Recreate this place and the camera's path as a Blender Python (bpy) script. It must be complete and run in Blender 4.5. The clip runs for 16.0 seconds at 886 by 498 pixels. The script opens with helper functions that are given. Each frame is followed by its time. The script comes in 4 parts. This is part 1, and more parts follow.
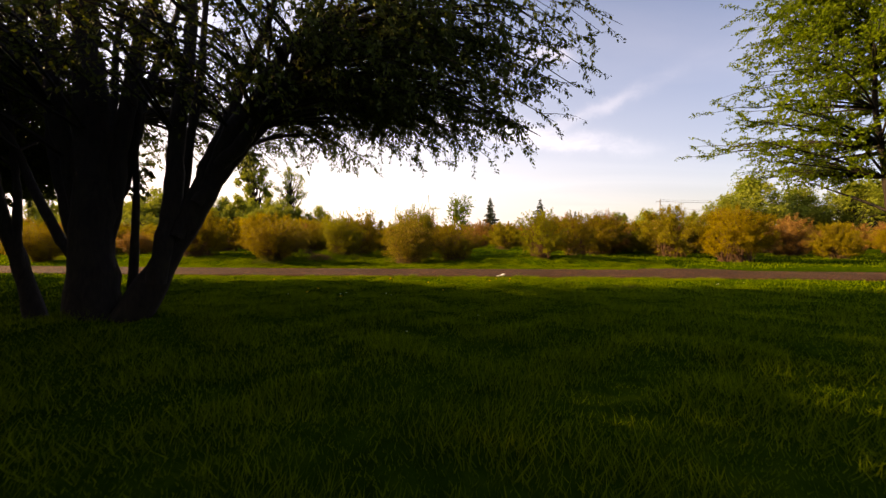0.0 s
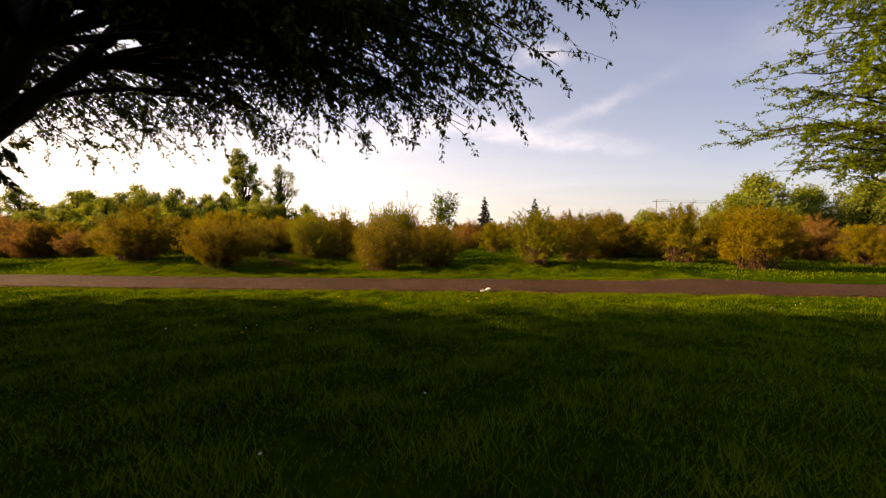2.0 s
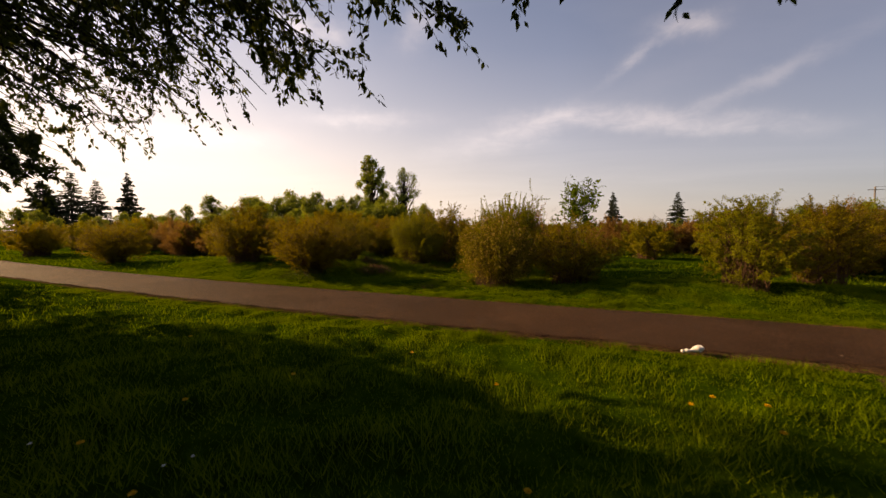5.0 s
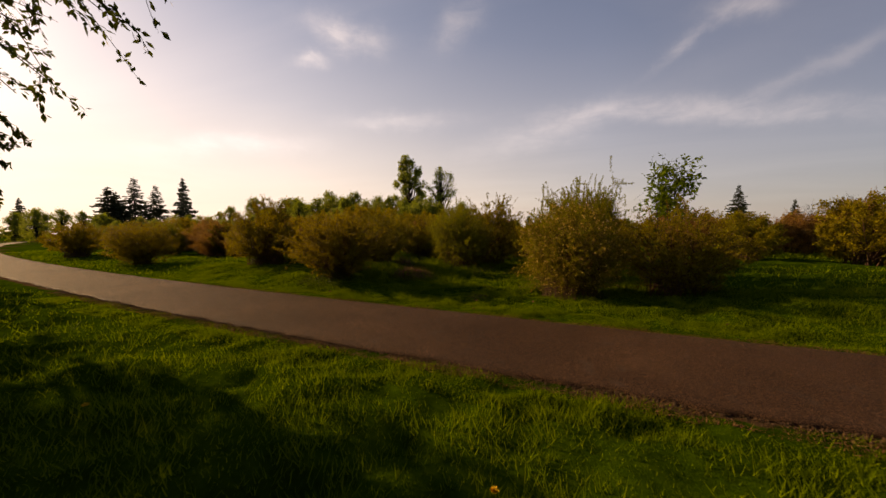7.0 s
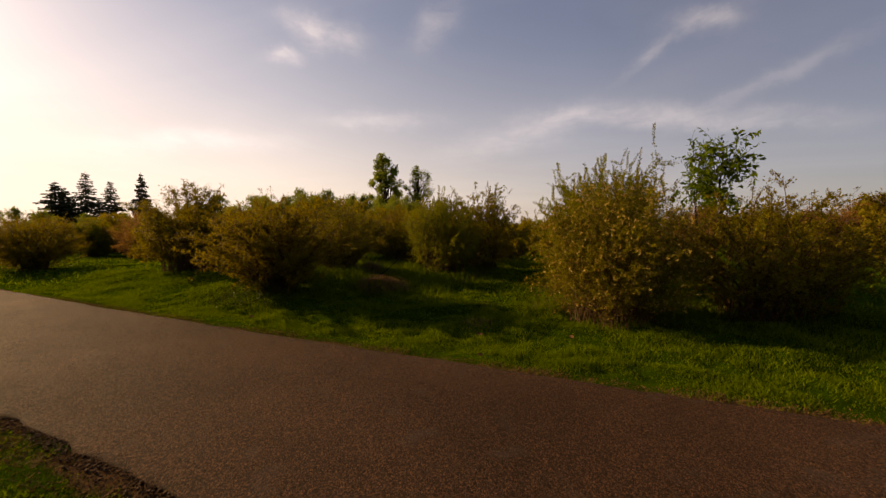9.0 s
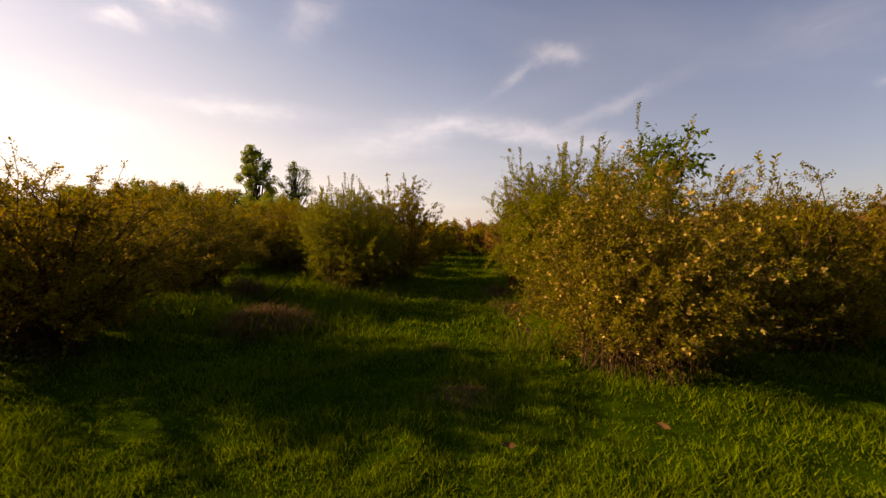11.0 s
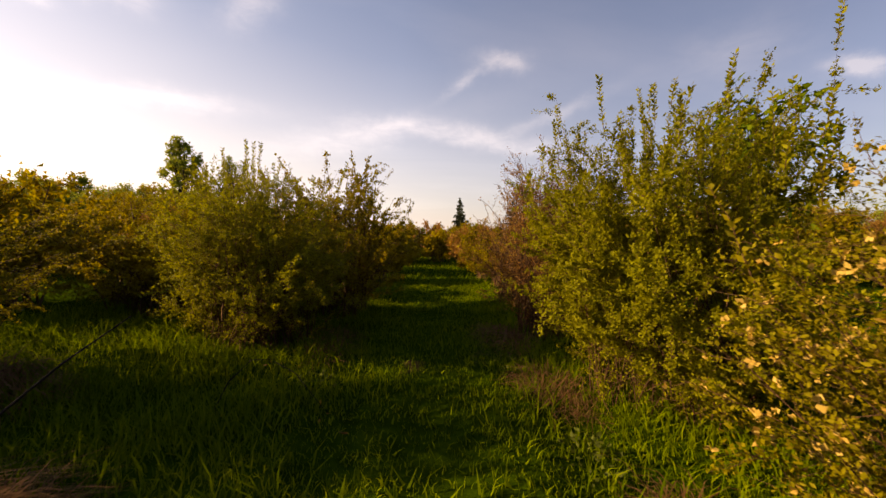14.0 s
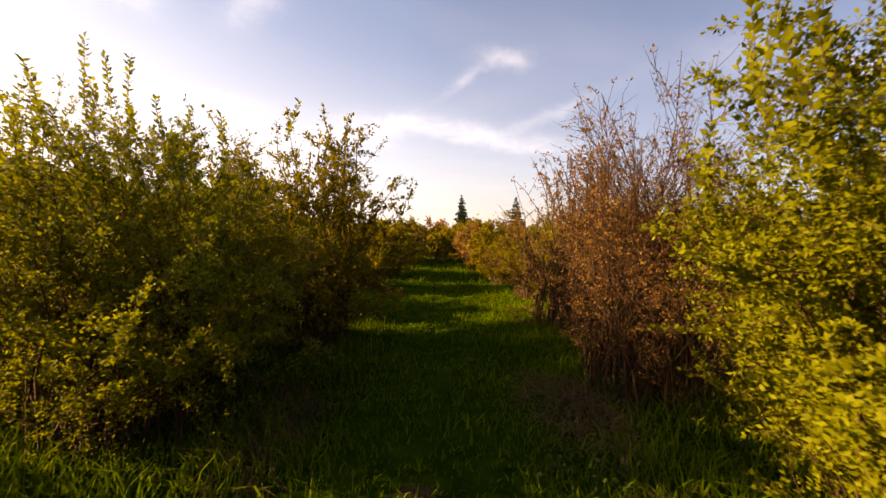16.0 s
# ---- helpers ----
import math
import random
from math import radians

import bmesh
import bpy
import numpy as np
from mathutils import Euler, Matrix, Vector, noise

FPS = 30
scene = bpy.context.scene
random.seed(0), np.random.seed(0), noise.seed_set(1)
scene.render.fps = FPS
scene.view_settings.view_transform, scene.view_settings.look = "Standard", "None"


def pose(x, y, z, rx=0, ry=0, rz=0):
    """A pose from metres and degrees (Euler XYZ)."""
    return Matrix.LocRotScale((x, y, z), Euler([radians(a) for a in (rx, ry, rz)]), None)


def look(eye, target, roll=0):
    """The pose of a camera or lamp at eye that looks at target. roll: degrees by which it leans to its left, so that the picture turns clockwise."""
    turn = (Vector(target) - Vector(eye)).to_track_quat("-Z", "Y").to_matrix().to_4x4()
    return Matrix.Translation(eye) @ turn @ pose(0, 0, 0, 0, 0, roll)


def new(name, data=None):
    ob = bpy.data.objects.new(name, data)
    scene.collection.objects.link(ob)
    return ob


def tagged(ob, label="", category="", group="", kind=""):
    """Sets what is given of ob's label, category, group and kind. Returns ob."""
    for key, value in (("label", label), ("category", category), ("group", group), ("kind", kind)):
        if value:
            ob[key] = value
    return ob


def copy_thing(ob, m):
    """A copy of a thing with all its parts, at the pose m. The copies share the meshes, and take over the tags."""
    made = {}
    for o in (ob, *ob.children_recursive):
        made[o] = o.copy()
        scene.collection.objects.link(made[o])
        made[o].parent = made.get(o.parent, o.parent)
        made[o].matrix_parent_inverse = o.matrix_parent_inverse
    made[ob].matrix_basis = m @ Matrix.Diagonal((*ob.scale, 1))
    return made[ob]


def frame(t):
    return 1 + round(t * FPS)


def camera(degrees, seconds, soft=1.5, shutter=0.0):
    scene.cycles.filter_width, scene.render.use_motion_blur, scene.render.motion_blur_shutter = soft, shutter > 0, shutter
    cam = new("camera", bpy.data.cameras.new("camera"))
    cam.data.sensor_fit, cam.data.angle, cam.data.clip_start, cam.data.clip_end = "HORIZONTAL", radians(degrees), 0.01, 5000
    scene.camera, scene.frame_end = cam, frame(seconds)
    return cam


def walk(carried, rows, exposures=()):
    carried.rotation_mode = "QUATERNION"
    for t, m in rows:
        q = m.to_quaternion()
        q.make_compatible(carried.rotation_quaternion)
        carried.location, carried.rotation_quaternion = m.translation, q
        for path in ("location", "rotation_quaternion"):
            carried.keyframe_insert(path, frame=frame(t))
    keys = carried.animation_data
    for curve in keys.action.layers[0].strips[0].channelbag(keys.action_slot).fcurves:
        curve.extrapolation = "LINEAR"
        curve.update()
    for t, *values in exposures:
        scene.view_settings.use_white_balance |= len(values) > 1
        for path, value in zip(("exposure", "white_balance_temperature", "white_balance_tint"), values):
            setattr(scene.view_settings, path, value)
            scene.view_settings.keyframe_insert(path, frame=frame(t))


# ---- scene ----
cam = camera(101.2, 16.0, shutter=0.18)
PATH = [
    (0, (-0.464, 0.752, 1.380), (-0.454, 5.847, 1.176), -0.1),
    (0.5, (-0.339, 1.346, 1.517), (-0.291, 6.441, 1.334), -0.1),
    (1, (-0.163, 1.943, 1.507), (-0.105, 7.038, 1.295), 0.0),
    (1.5, (-0.010, 2.583, 1.520), (0.059, 7.678, 1.290), -0.0),
    (2, (0.178, 3.167, 1.504), (0.260, 8.262, 1.288), 0.1),
    (2.5, (0.275, 3.851, 1.561), (0.377, 8.945, 1.331), 0.1),
    (3, (0.331, 4.468, 1.612), (0.413, 9.562, 1.408), 0.2),
    (3.5, (0.252, 5.064, 1.573), (0.117, 10.157, 1.339), 0.6),
    (4, (0.115, 5.687, 1.504), (-0.525, 10.743, 1.283), 0.4),
    (4.5, (-0.059, 6.332, 1.507), (-1.229, 11.291, 1.272), 0.4),
    (5, (-0.314, 6.946, 1.584), (-1.823, 11.812, 1.351), 0.2),
    (7.5, (-1.731, 9.784, 1.436), (-3.731, 14.469, 1.196), -0.3),
    (8, (-2.004, 10.452, 1.420), (-3.991, 15.144, 1.181), -0.3),
    (8.5, (-2.331, 11.072, 1.397), (-4.162, 15.828, 1.173), -0.2),
    (9, (-2.621, 11.692, 1.362), (-4.309, 16.501, 1.130), -0.1),
    (9.5, (-2.958, 12.253, 1.334), (-4.302, 17.169, 1.125), 0.4),
    (10, (-3.320, 12.842, 1.346), (-4.205, 17.860, 1.160), 0.4),
    (12.5, (-4.600, 15.402, 1.471), (-4.093, 20.471, 1.265), -0.1),
    (13, (-4.554, 16.034, 1.497), (-4.009, 21.101, 1.303), -0.1),
    (13.5, (-4.531, 16.649, 1.507), (-3.973, 21.716, 1.326), 0.0),
    (14, (-4.445, 17.151, 1.550), (-3.850, 22.213, 1.372), 0.2),
    (14.5, (-4.457, 17.656, 1.494), (-3.858, 22.718, 1.300), 0.3),
    (15, (-4.462, 18.217, 1.482), (-3.856, 23.276, 1.285), 0.3),
    (15.5, (-4.422, 18.799, 1.538), (-3.838, 23.860, 1.336), 0.3),
    (16, (-4.389, 19.398, 1.538), (-3.810, 24.462, 1.331), 0.2),
]
EXPOSURES = [(0.0, 1.75, 9200, 18), (3.0, 1.30, 9200, 18), (5.0, 0.84, 9200, 18), (8.5, 0.47, 9200, 18), (10.0, 0.75, 9200, 18),
             (12.5, 1.20, 9200, 18), (14.0, 1.25, 9200, 18), (16.0, 1.62, 9200, 18)]
walk(cam, [(t, look(eye, target, roll)) for t, eye, target, roll in PATH], EXPOSURES)

# ---- light ----
SUN_AZ, SUN_EL = radians(85.5), radians(21.0)  # left of straight ahead, above the horizon
to_sun = Vector((-math.sin(SUN_AZ) * math.cos(SUN_EL), math.cos(SUN_AZ) * math.cos(SUN_EL), math.sin(SUN_EL)))
sun_data = bpy.data.lights.new("sun", "SUN")
sun_data.energy, sun_data.angle, sun_data.color = 5.0, radians(0.6), (1.0, 0.76, 0.46)
sun = new("sun", sun_data)
sun.matrix_world = look(to_sun * 60, (0, 0, 0))


class Nodes:
    """Short hand for building a node tree."""

    def __init__(self, tree):
        self.tree = tree
        tree.nodes.clear()

    def add(self, kind, inputs=None):
        n = self.tree.nodes.new(kind)
        for key, value in (inputs or {}).items():
            if isinstance(value, bpy.types.NodeSocket):
                self.tree.links.new(value, n.inputs[key])
            else:
                n.inputs[key].default_value = value
        return n

    def math(self, op, a, b=0.0, clamp=False):
        n = self.add("ShaderNodeMath", {0: a, 1: b})
        n.operation, n.use_clamp = op, clamp
        return n.outputs[0]

    def mix(self, f, a, b, blend="MIX"):
        n = self.add("ShaderNodeMix")
        n.data_type, n.blend_type = "RGBA", blend
        for key, value in ((0, f), (6, a), (7, b)):
            if isinstance(value, bpy.types.NodeSocket):
                self.tree.links.new(value, n.inputs[key])
            else:
                n.inputs[key].default_value = value if key == 0 else (*value, 1)
        return n.outputs[2]

    def ramp(self, f, stops, mode="LINEAR"):
        n = self.add("ShaderNodeValToRGB", {0: f})
        el = n.color_ramp.elements
        n.color_ramp.interpolation = mode
        while len(el) < len(stops):
            el.new(0.5)
        for e, (at, c) in zip(el, stops):
            e.position, e.color = at, (*c, 1)
        return n.outputs[0]

    def noise(self, vec, scale, detail=3.0, rough=0.55, distort=0.0):
        return self.add("ShaderNodeTexNoise", {"Vector": vec, "Scale": scale, "Detail": detail, "Roughness": rough, "Distortion": distort}).outputs[0]

    def place(self, vec, scale=(1, 1, 1), rot=(0, 0, 0), loc=(0, 0, 0)):
        return self.add("ShaderNodeMapping", {"Vector": vec, "Location": loc, "Rotation": rot, "Scale": scale}).outputs[0]


def grey(v):
    return (v, v, v)


world = bpy.data.worlds.new("sky")
scene.world = world
world.use_nodes = True
W = Nodes(world.node_tree)
air = W.add("ShaderNodeTexSky")
air.sky_type, air.sun_disc = "NISHITA", False
air.sun_elevation, air.sun_rotation, air.altitude = SUN_EL, -SUN_AZ, 50.0
air.air_density, air.dust_density, air.ozone_density = 1.0, 0.8, 2.0
SKY = air.outputs[0]
way = W.add("ShaderNodeTexCoord").outputs["Generated"]
sep = W.add("ShaderNodeSeparateXYZ", {0: way})
SKY = W.mix(1.0, SKY, W.ramp(W.math("ADD", W.math("MULTIPLY", sep.outputs[0], -0.5), 0.5), [(0.15, (0.68, 0.72, 0.92)), (0.5, (1.1, 1.13, 1.34)), (0.75, (1.06, 1.08, 1.24))]), "MULTIPLY")
up = W.math("MAXIMUM", W.math("ADD", sep.outputs[2], 0.06), 0.03)
flat = W.add("ShaderNodeCombineXYZ", {0: W.math("DIVIDE", sep.outputs[0], up), 1: W.math("DIVIDE", sep.outputs[1], up)}).outputs[0]


def vec(op, a, b):
    n = W.add("ShaderNodeVectorMath", {0: a, 1: b})
    n.operation = op
    return n.outputs["Value" if op == "DOT_PRODUCT" else "Vector"]


# thin cirrus everywhere, and the named banks and trails of cloud: two ends, half width, strength
wobble = W.add("ShaderNodeTexNoise", {"Vector": way, "Scale": 9.0, "Detail": 6.0, "Roughness": 0.62})
drift = vec("ADD", way, vec("MULTIPLY", vec("SUBTRACT", wobble.outputs["Color"], (0.5, 0.5, 0.5)), (0.11, 0.11, 0.06)))
CLOUDS = [
    ((-0.30, 0.93, 0.212), (0.06, 0.955, 0.291), 0.034, 0.44),
    ((-0.085, 0.953, 0.292), (0.333, 0.913, 0.236), 0.022, 0.48),
    ((0.167, 0.953, 0.253), (0.504, 0.843, 0.188), 0.016, 0.40),
    ((0.26, 0.933, 0.25), (0.478, 0.81, 0.339), 0.016, 0.34),
    ((0.201, 0.881, 0.428), (0.306, 0.856, 0.416), 0.02, 0.60),
    ((0.115, 0.927, 0.357), (0.204, 0.889, 0.41), 0.011, 0.32),
    ((-0.597, 0.651, 0.468), (-0.49, 0.747, 0.449), 0.028, 0.56),
    ((-0.648, 0.653, 0.393), (-0.592, 0.696, 0.406), 0.014, 0.56),
    ((-0.574, 0.771, 0.276), (-0.35, 0.892, 0.288), 0.02, 0.40),
    ((-0.352, 0.825, 0.443), (-0.264, 0.817, 0.513), 0.035, 0.28),
    ((-0.861, 0.474, 0.183), (-0.663, 0.715, 0.222), 0.024, 0.40),
    ((0.759, 0.576, 0.302), (0.802, 0.523, 0.288), 0.014, 1.30),
    ((0.724, 0.64, 0.259), (0.756, 0.607, 0.248), 0.010, 0.64),
    ((0.576, 0.734, 0.359), (0.725, 0.586, 0.362), 0.05, 0.24),
]
banks = 0.0
for end_a, end_b, half, strength in CLOUDS:
    a, b = Vector(end_a), Vector(end_b)
    mid, axis = (a + b) / 2, (b - a)
    over = mid.cross(axis).normalized()
    rel = vec("SUBTRACT", drift, mid)
    lon = W.math("DIVIDE", vec("DOT_PRODUCT", rel, axis.normalized()), axis.length * 0.5)
    lat = W.math("DIVIDE", vec("DOT_PRODUCT", rel, over), half)
    fall = W.math("POWER", 2.718, W.math("MULTIPLY", W.math("ADD", W.math("MULTIPLY", lon, lon), W.math("MULTIPLY", lat, lat)), -1.0))
    banks = W.math("ADD", banks, W.math("MULTIPLY", fall, strength))
fray = W.noise(W.place(way, (6, 6, 16)), 2.2, 6.0, 0.6, 0.4)
banks = W.math("MULTIPLY", banks, W.ramp(fray, [(0.3, grey(0.45)), (0.65, grey(1.15))]))
streak = W.noise(W.place(flat, (0.4, 0.85, 1), (0, 0, radians(-30)), (1.3, 0.4, 0)), 0.5, 7.0, 0.55, 0.8)
veil = W.noise(W.place(flat, (0.1, 0.22, 1), (0, 0, radians(28)), (3.1, 1.7, 0)), 1.0, 4.0, 0.55, 0.3)
cirrus = W.ramp(streak, [(0.45, grey(0)), (0.75, grey(0.5))])
sheet = W.ramp(veil, [(0.36, grey(0)), (0.75, grey(1))])
thin = W.math("MULTIPLY", W.math("ADD", W.math("MULTIPLY", cirrus, 0.5), W.math("MULTIPLY", sheet, 0.2)),
              W.ramp(sep.outputs[2], [(0.0, grey(0.25)), (0.12, grey(0.9)), (0.6, grey(0.7))]), True)
cover = W.math("ADD", thin, banks, True)
sunward = W.math("ADD", W.math("MULTIPLY", sep.outputs[0], -0.5), 0.5)
glow = W.ramp(sunward, [(0.2, (3.1, 3.2, 3.75)), (0.5, (5.4, 5.3, 5.8)), (0.68, (7.0, 6.7, 7.0)), (0.86, (9.5, 9.0, 9.2))])
lit = W.mix(1.0, W.mix(0.6, SKY, glow), grey(1.45), "MULTIPLY")
hazy = W.mix(W.ramp(W.math("ADD", sep.outputs[2], W.math("MULTIPLY", sep.outputs[0], 0.13)), [(0.0, grey(0.88)), (0.1, grey(0.6)), (0.22, grey(0.33)), (0.42, grey(0.09)), (0.6, grey(0.0))]), SKY, glow)
sky_colour = W.mix(cover, hazy, lit)
back = W.add("ShaderNodeBackground", {"Color": sky_colour, "Strength": 0.071})
W.add("ShaderNodeOutputWorld", {"Surface": back.outputs[0]})

# ---- materials ----


def material(name):
    m = bpy.data.materials.new(name)
    m.use_nodes = True
    return m, Nodes(m.node_tree)


def finish(m, n, colour, rough, bump=None, bump_size=0.02, bump_strength=0.5, spec=0.4, through_light=0.0, through_colour=None):
    normal = {}
    if bump is not None:
        normal = {"Normal": n.add("ShaderNodeBump", {"Height": bump, "Distance": bump_size, "Strength": bump_strength}).outputs[0]}
    b = n.add("ShaderNodeBsdfPrincipled", {"Base Color": colour, "Roughness": rough, "Specular IOR Level": spec, **normal})
    out = b.outputs[0]
    if through_light:
        t = n.add("ShaderNodeBsdfTranslucent", {"Color": through_colour or colour, **normal})
        out = n.add("ShaderNodeMixShader", {0: through_light, 1: out, 2: t.outputs[0]}).outputs[0]
    n.add("ShaderNodeOutputMaterial", {"Surface": out})
    return m


def leaf_material(name, stops, patch=0.35, through_light=0.5, rough=0.62):
    """Leaves whose colour varies from leaf to leaf and, more slowly, from bough to bough."""
    m, n = material(name)
    pos = n.add("ShaderNodeTexCoord").outputs["Object"]
    island = n.add("ShaderNodeNewGeometry").outputs["Random Per Island"]
    thing = n.add("ShaderNodeObjectInfo").outputs["Random"]
    bough = n.noise(pos, 2.2, 2.0)
    f = n.math("ADD", n.math("MULTIPLY", island, 1 - patch), n.math("MULTIPLY", bough, patch), True)
    f = n.math("ADD", f, n.math("MULTIPLY", n.math("SUBTRACT", thing, 0.5), 0.18), True)
    c = n.ramp(f, stops)
    return finish(m, n, c, rough, spec=0.06, through_light=through_light, through_colour=n.mix(1.0, c, (1.0, 0.95, 0.55), "MULTIPLY"))


LEAF = {
    "gold": leaf_material("leaf_gold", [(0.1, (0.1, 0.065, 0.004)), (0.4, (0.2, 0.146, 0.006)), (0.7, (0.255, 0.205, 0.008)), (0.95, (0.255, 0.232, 0.015))]),
    "olive": leaf_material("leaf_olive", [(0.1, (0.085, 0.064, 0.005)), (0.4, (0.165, 0.129, 0.006)), (0.7, (0.215, 0.18, 0.009)), (0.95, (0.255, 0.235, 0.020))]),
    "green": leaf_material("leaf_yellow_green", [(0.1, (0.092, 0.09, 0.005)), (0.4, (0.165, 0.172, 0.009)), (0.7, (0.213, 0.223, 0.012)), (0.95, (0.258, 0.26, 0.024))]),
    "pale": leaf_material("leaf_pale", [(0.08, (0.075, 0.063, 0.005)), (0.35, (0.152, 0.134, 0.007)), (0.62, (0.21, 0.188, 0.010)), (0.88, (0.262, 0.236, 0.025))]),
    "russet": leaf_material("leaf_russet", [(0.1, (0.13, 0.062, 0.022)), (0.4, (0.23, 0.115, 0.036)), (0.7, (0.28, 0.165, 0.042)), (0.95, (0.3, 0.22, 0.05))]),
}
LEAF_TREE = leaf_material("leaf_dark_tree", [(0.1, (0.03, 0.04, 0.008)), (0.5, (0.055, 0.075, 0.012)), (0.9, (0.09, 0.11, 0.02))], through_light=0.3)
LEAF_SPRING = leaf_material("leaf_spring_tree", [(0.1, (0.05, 0.085, 0.004)), (0.5, (0.085, 0.135, 0.006)), (0.9, (0.13, 0.18, 0.012))])
LEAF_FAR = leaf_material("leaf_far_tree", [(0.1, (0.12, 0.16, 0.018)), (0.5, (0.185, 0.225, 0.03)), (0.9, (0.26, 0.29, 0.05))], patch=0.6, through_light=0.55)
NEEDLES = leaf_material("fir_needles", [(0.1, (0.018, 0.026, 0.013)), (0.5, (0.032, 0.042, 0.02)), (0.9, (0.055, 0.062, 0.03))], through_light=0.1)
BLOSSOM = leaf_material("pale_blossom", [(0.1, (0.34, 0.22, 0.05)), (0.5, (0.44, 0.31, 0.08)), (0.9, (0.54, 0.4, 0.13))], through_light=0.3)


def bark_material(name, dark, light, scale):
    m, n = material(name)
    pos = n.add("ShaderNodeTexCoord").outputs["Object"]
    furrow = n.noise(n.place(pos, (1, 1, 0.22)), scale, 6.0, 0.65, 0.4)
    lichen = n.noise(pos, scale * 0.15, 3.0)
    c = n.mix(n.ramp(lichen, [(0.5, grey(0)), (0.75, grey(0.5))]), n.ramp(furrow, [(0.3, dark), (0.7, light)]), (light[0] * 1.2, light[1] * 1.35, light[2]))
    return finish(m, n, c, 0.9, furrow, 0.02, 0.8, 0.2)


# below real bark tone: the shade of the silhouetted trunks is in the colour
BARK = bark_material("bark_in_shade", (0.007, 0.005, 0.004), (0.022, 0.016, 0.012), 22)
TWIG = bark_material("twig_brown", (0.045, 0.024, 0.013), (0.115, 0.062, 0.033), 40)


def grass_material(name, stops, through_light=0.4):
    m, n = material(name)
    pos = n.add("ShaderNodeTexCoord").outputs["Object"]
    island = n.add("ShaderNodeNewGeometry").outputs["Random Per Island"]
    patch = n.noise(pos, 0.7, 3.0)
    fine = n.noise(pos, 4.0, 2.0)
    f = n.math("ADD", n.math("MULTIPLY", island, 0.45), n.math("ADD", n.math("MULTIPLY", patch, 0.38), n.math("MULTIPLY", fine, 0.17)), True)
    c = n.ramp(f, stops)
    return finish(m, n, c, 0.8, spec=0.04, through_light=through_light, through_colour=n.mix(1.0, c, (1.0, 1.0, 0.4), "MULTIPLY"))


GRASS = grass_material("grass_blades", [(0.15, (0.03, 0.05, 0.002)), (0.4, (0.073, 0.118, 0.004)), (0.65, (0.128, 0.178, 0.006)), (0.9, (0.2, 0.222, 0.014))], 0.42)
STRAW = grass_material("dry_straw", [(0.15, (0.06, 0.03, 0.014)), (0.45, (0.12, 0.064, 0.029)), (0.9, (0.22, 0.135, 0.06))], 0.2)


def ground_material():
    m, n = material("turf")
    pos = n.add("ShaderNodeTexCoord").outputs["Object"]
    patchy = n.add("ShaderNodeAttribute")
    patchy.attribute_name = "soil"
    soil = patchy.outputs["Fac"]
    broad, fine, grain = n.noise(pos, 0.35, 4.0), n.noise(pos, 5.0, 4.0), n.noise(pos, 60.0, 5.0, 0.7)
    green = n.ramp(n.math("ADD", n.math("MULTIPLY", broad, 0.4), n.math("MULTIPLY", fine, 0.6)),
                   [(0.3, (0.01, 0.02, 0.001)), (0.5, (0.02, 0.042, 0.002)), (0.7, (0.042, 0.07, 0.003))])
    dirt = n.ramp(grain, [(0.3, (0.028, 0.017, 0.01)), (0.6, (0.08, 0.048, 0.025)), (0.8, (0.16, 0.105, 0.05))])
    mask = n.ramp(n.math("ADD", soil, n.math("MULTIPLY", n.math("SUBTRACT", fine, 0.5), 0.9)), [(0.42, grey(0)), (0.62, grey(1))])
    c = n.mix(mask, green, dirt)
    return finish(m, n, c, 0.95, n.math("ADD", n.math("MULTIPLY", grain, 0.4), fine), 0.04, 0.9, 0.0)


def asphalt_material():
    m, n = material("worn_asphalt")
    pos = n.add("ShaderNodeTexCoord").outputs["Object"]
    stones = n.add("ShaderNodeTexVoronoi", {"Vector": pos, "Scale": 190.0})
    cells = n.add("ShaderNodeSeparateColor", {0: stones.outputs["Color"]}).outputs[0]
    broad, mid = n.noise(pos, 0.5, 5.0, 0.6, 0.4), n.noise(pos, 3.5, 4.0)
    base = n.ramp(broad, [(0.3, (0.032, 0.018, 0.0105)), (0.5, (0.043, 0.0245, 0.0148)), (0.72, (0.06, 0.0345, 0.021))])
    stone = n.ramp(cells, [(0.15, grey(0.35)), (0.5, grey(0.75)), (0.8, grey(1.35)), (0.96, (3.4, 3.0, 2.6))])
    c = n.mix(1.0, base, stone, "MULTIPLY")
    c = n.mix(n.ramp(mid, [(0.58, grey(0)), (0.72, grey(0.45))]), c, (0.055, 0.042, 0.035))
    height = n.math("SUBTRACT", 1.0, n.math("MULTIPLY", stones.outputs["Distance"], 1.0))
    return finish(m, n, c, n.math("ADD", 0.7, n.math("MULTIPLY", mid, 0.25)), height, 0.007, 1.0, 0.06)


def plain_material(name, dark, light, scale, rough=0.8, bump=0.3, spec=0.3):
    m, n = material(name)
    pos = n.add("ShaderNodeTexCoord").outputs["Object"]
    f = n.noise(pos, scale, 5.0, 0.6)
    return finish(m, n, n.ramp(f, [(0.3, dark), (0.7, light)]), rough, f, 0.01, bump, spec)


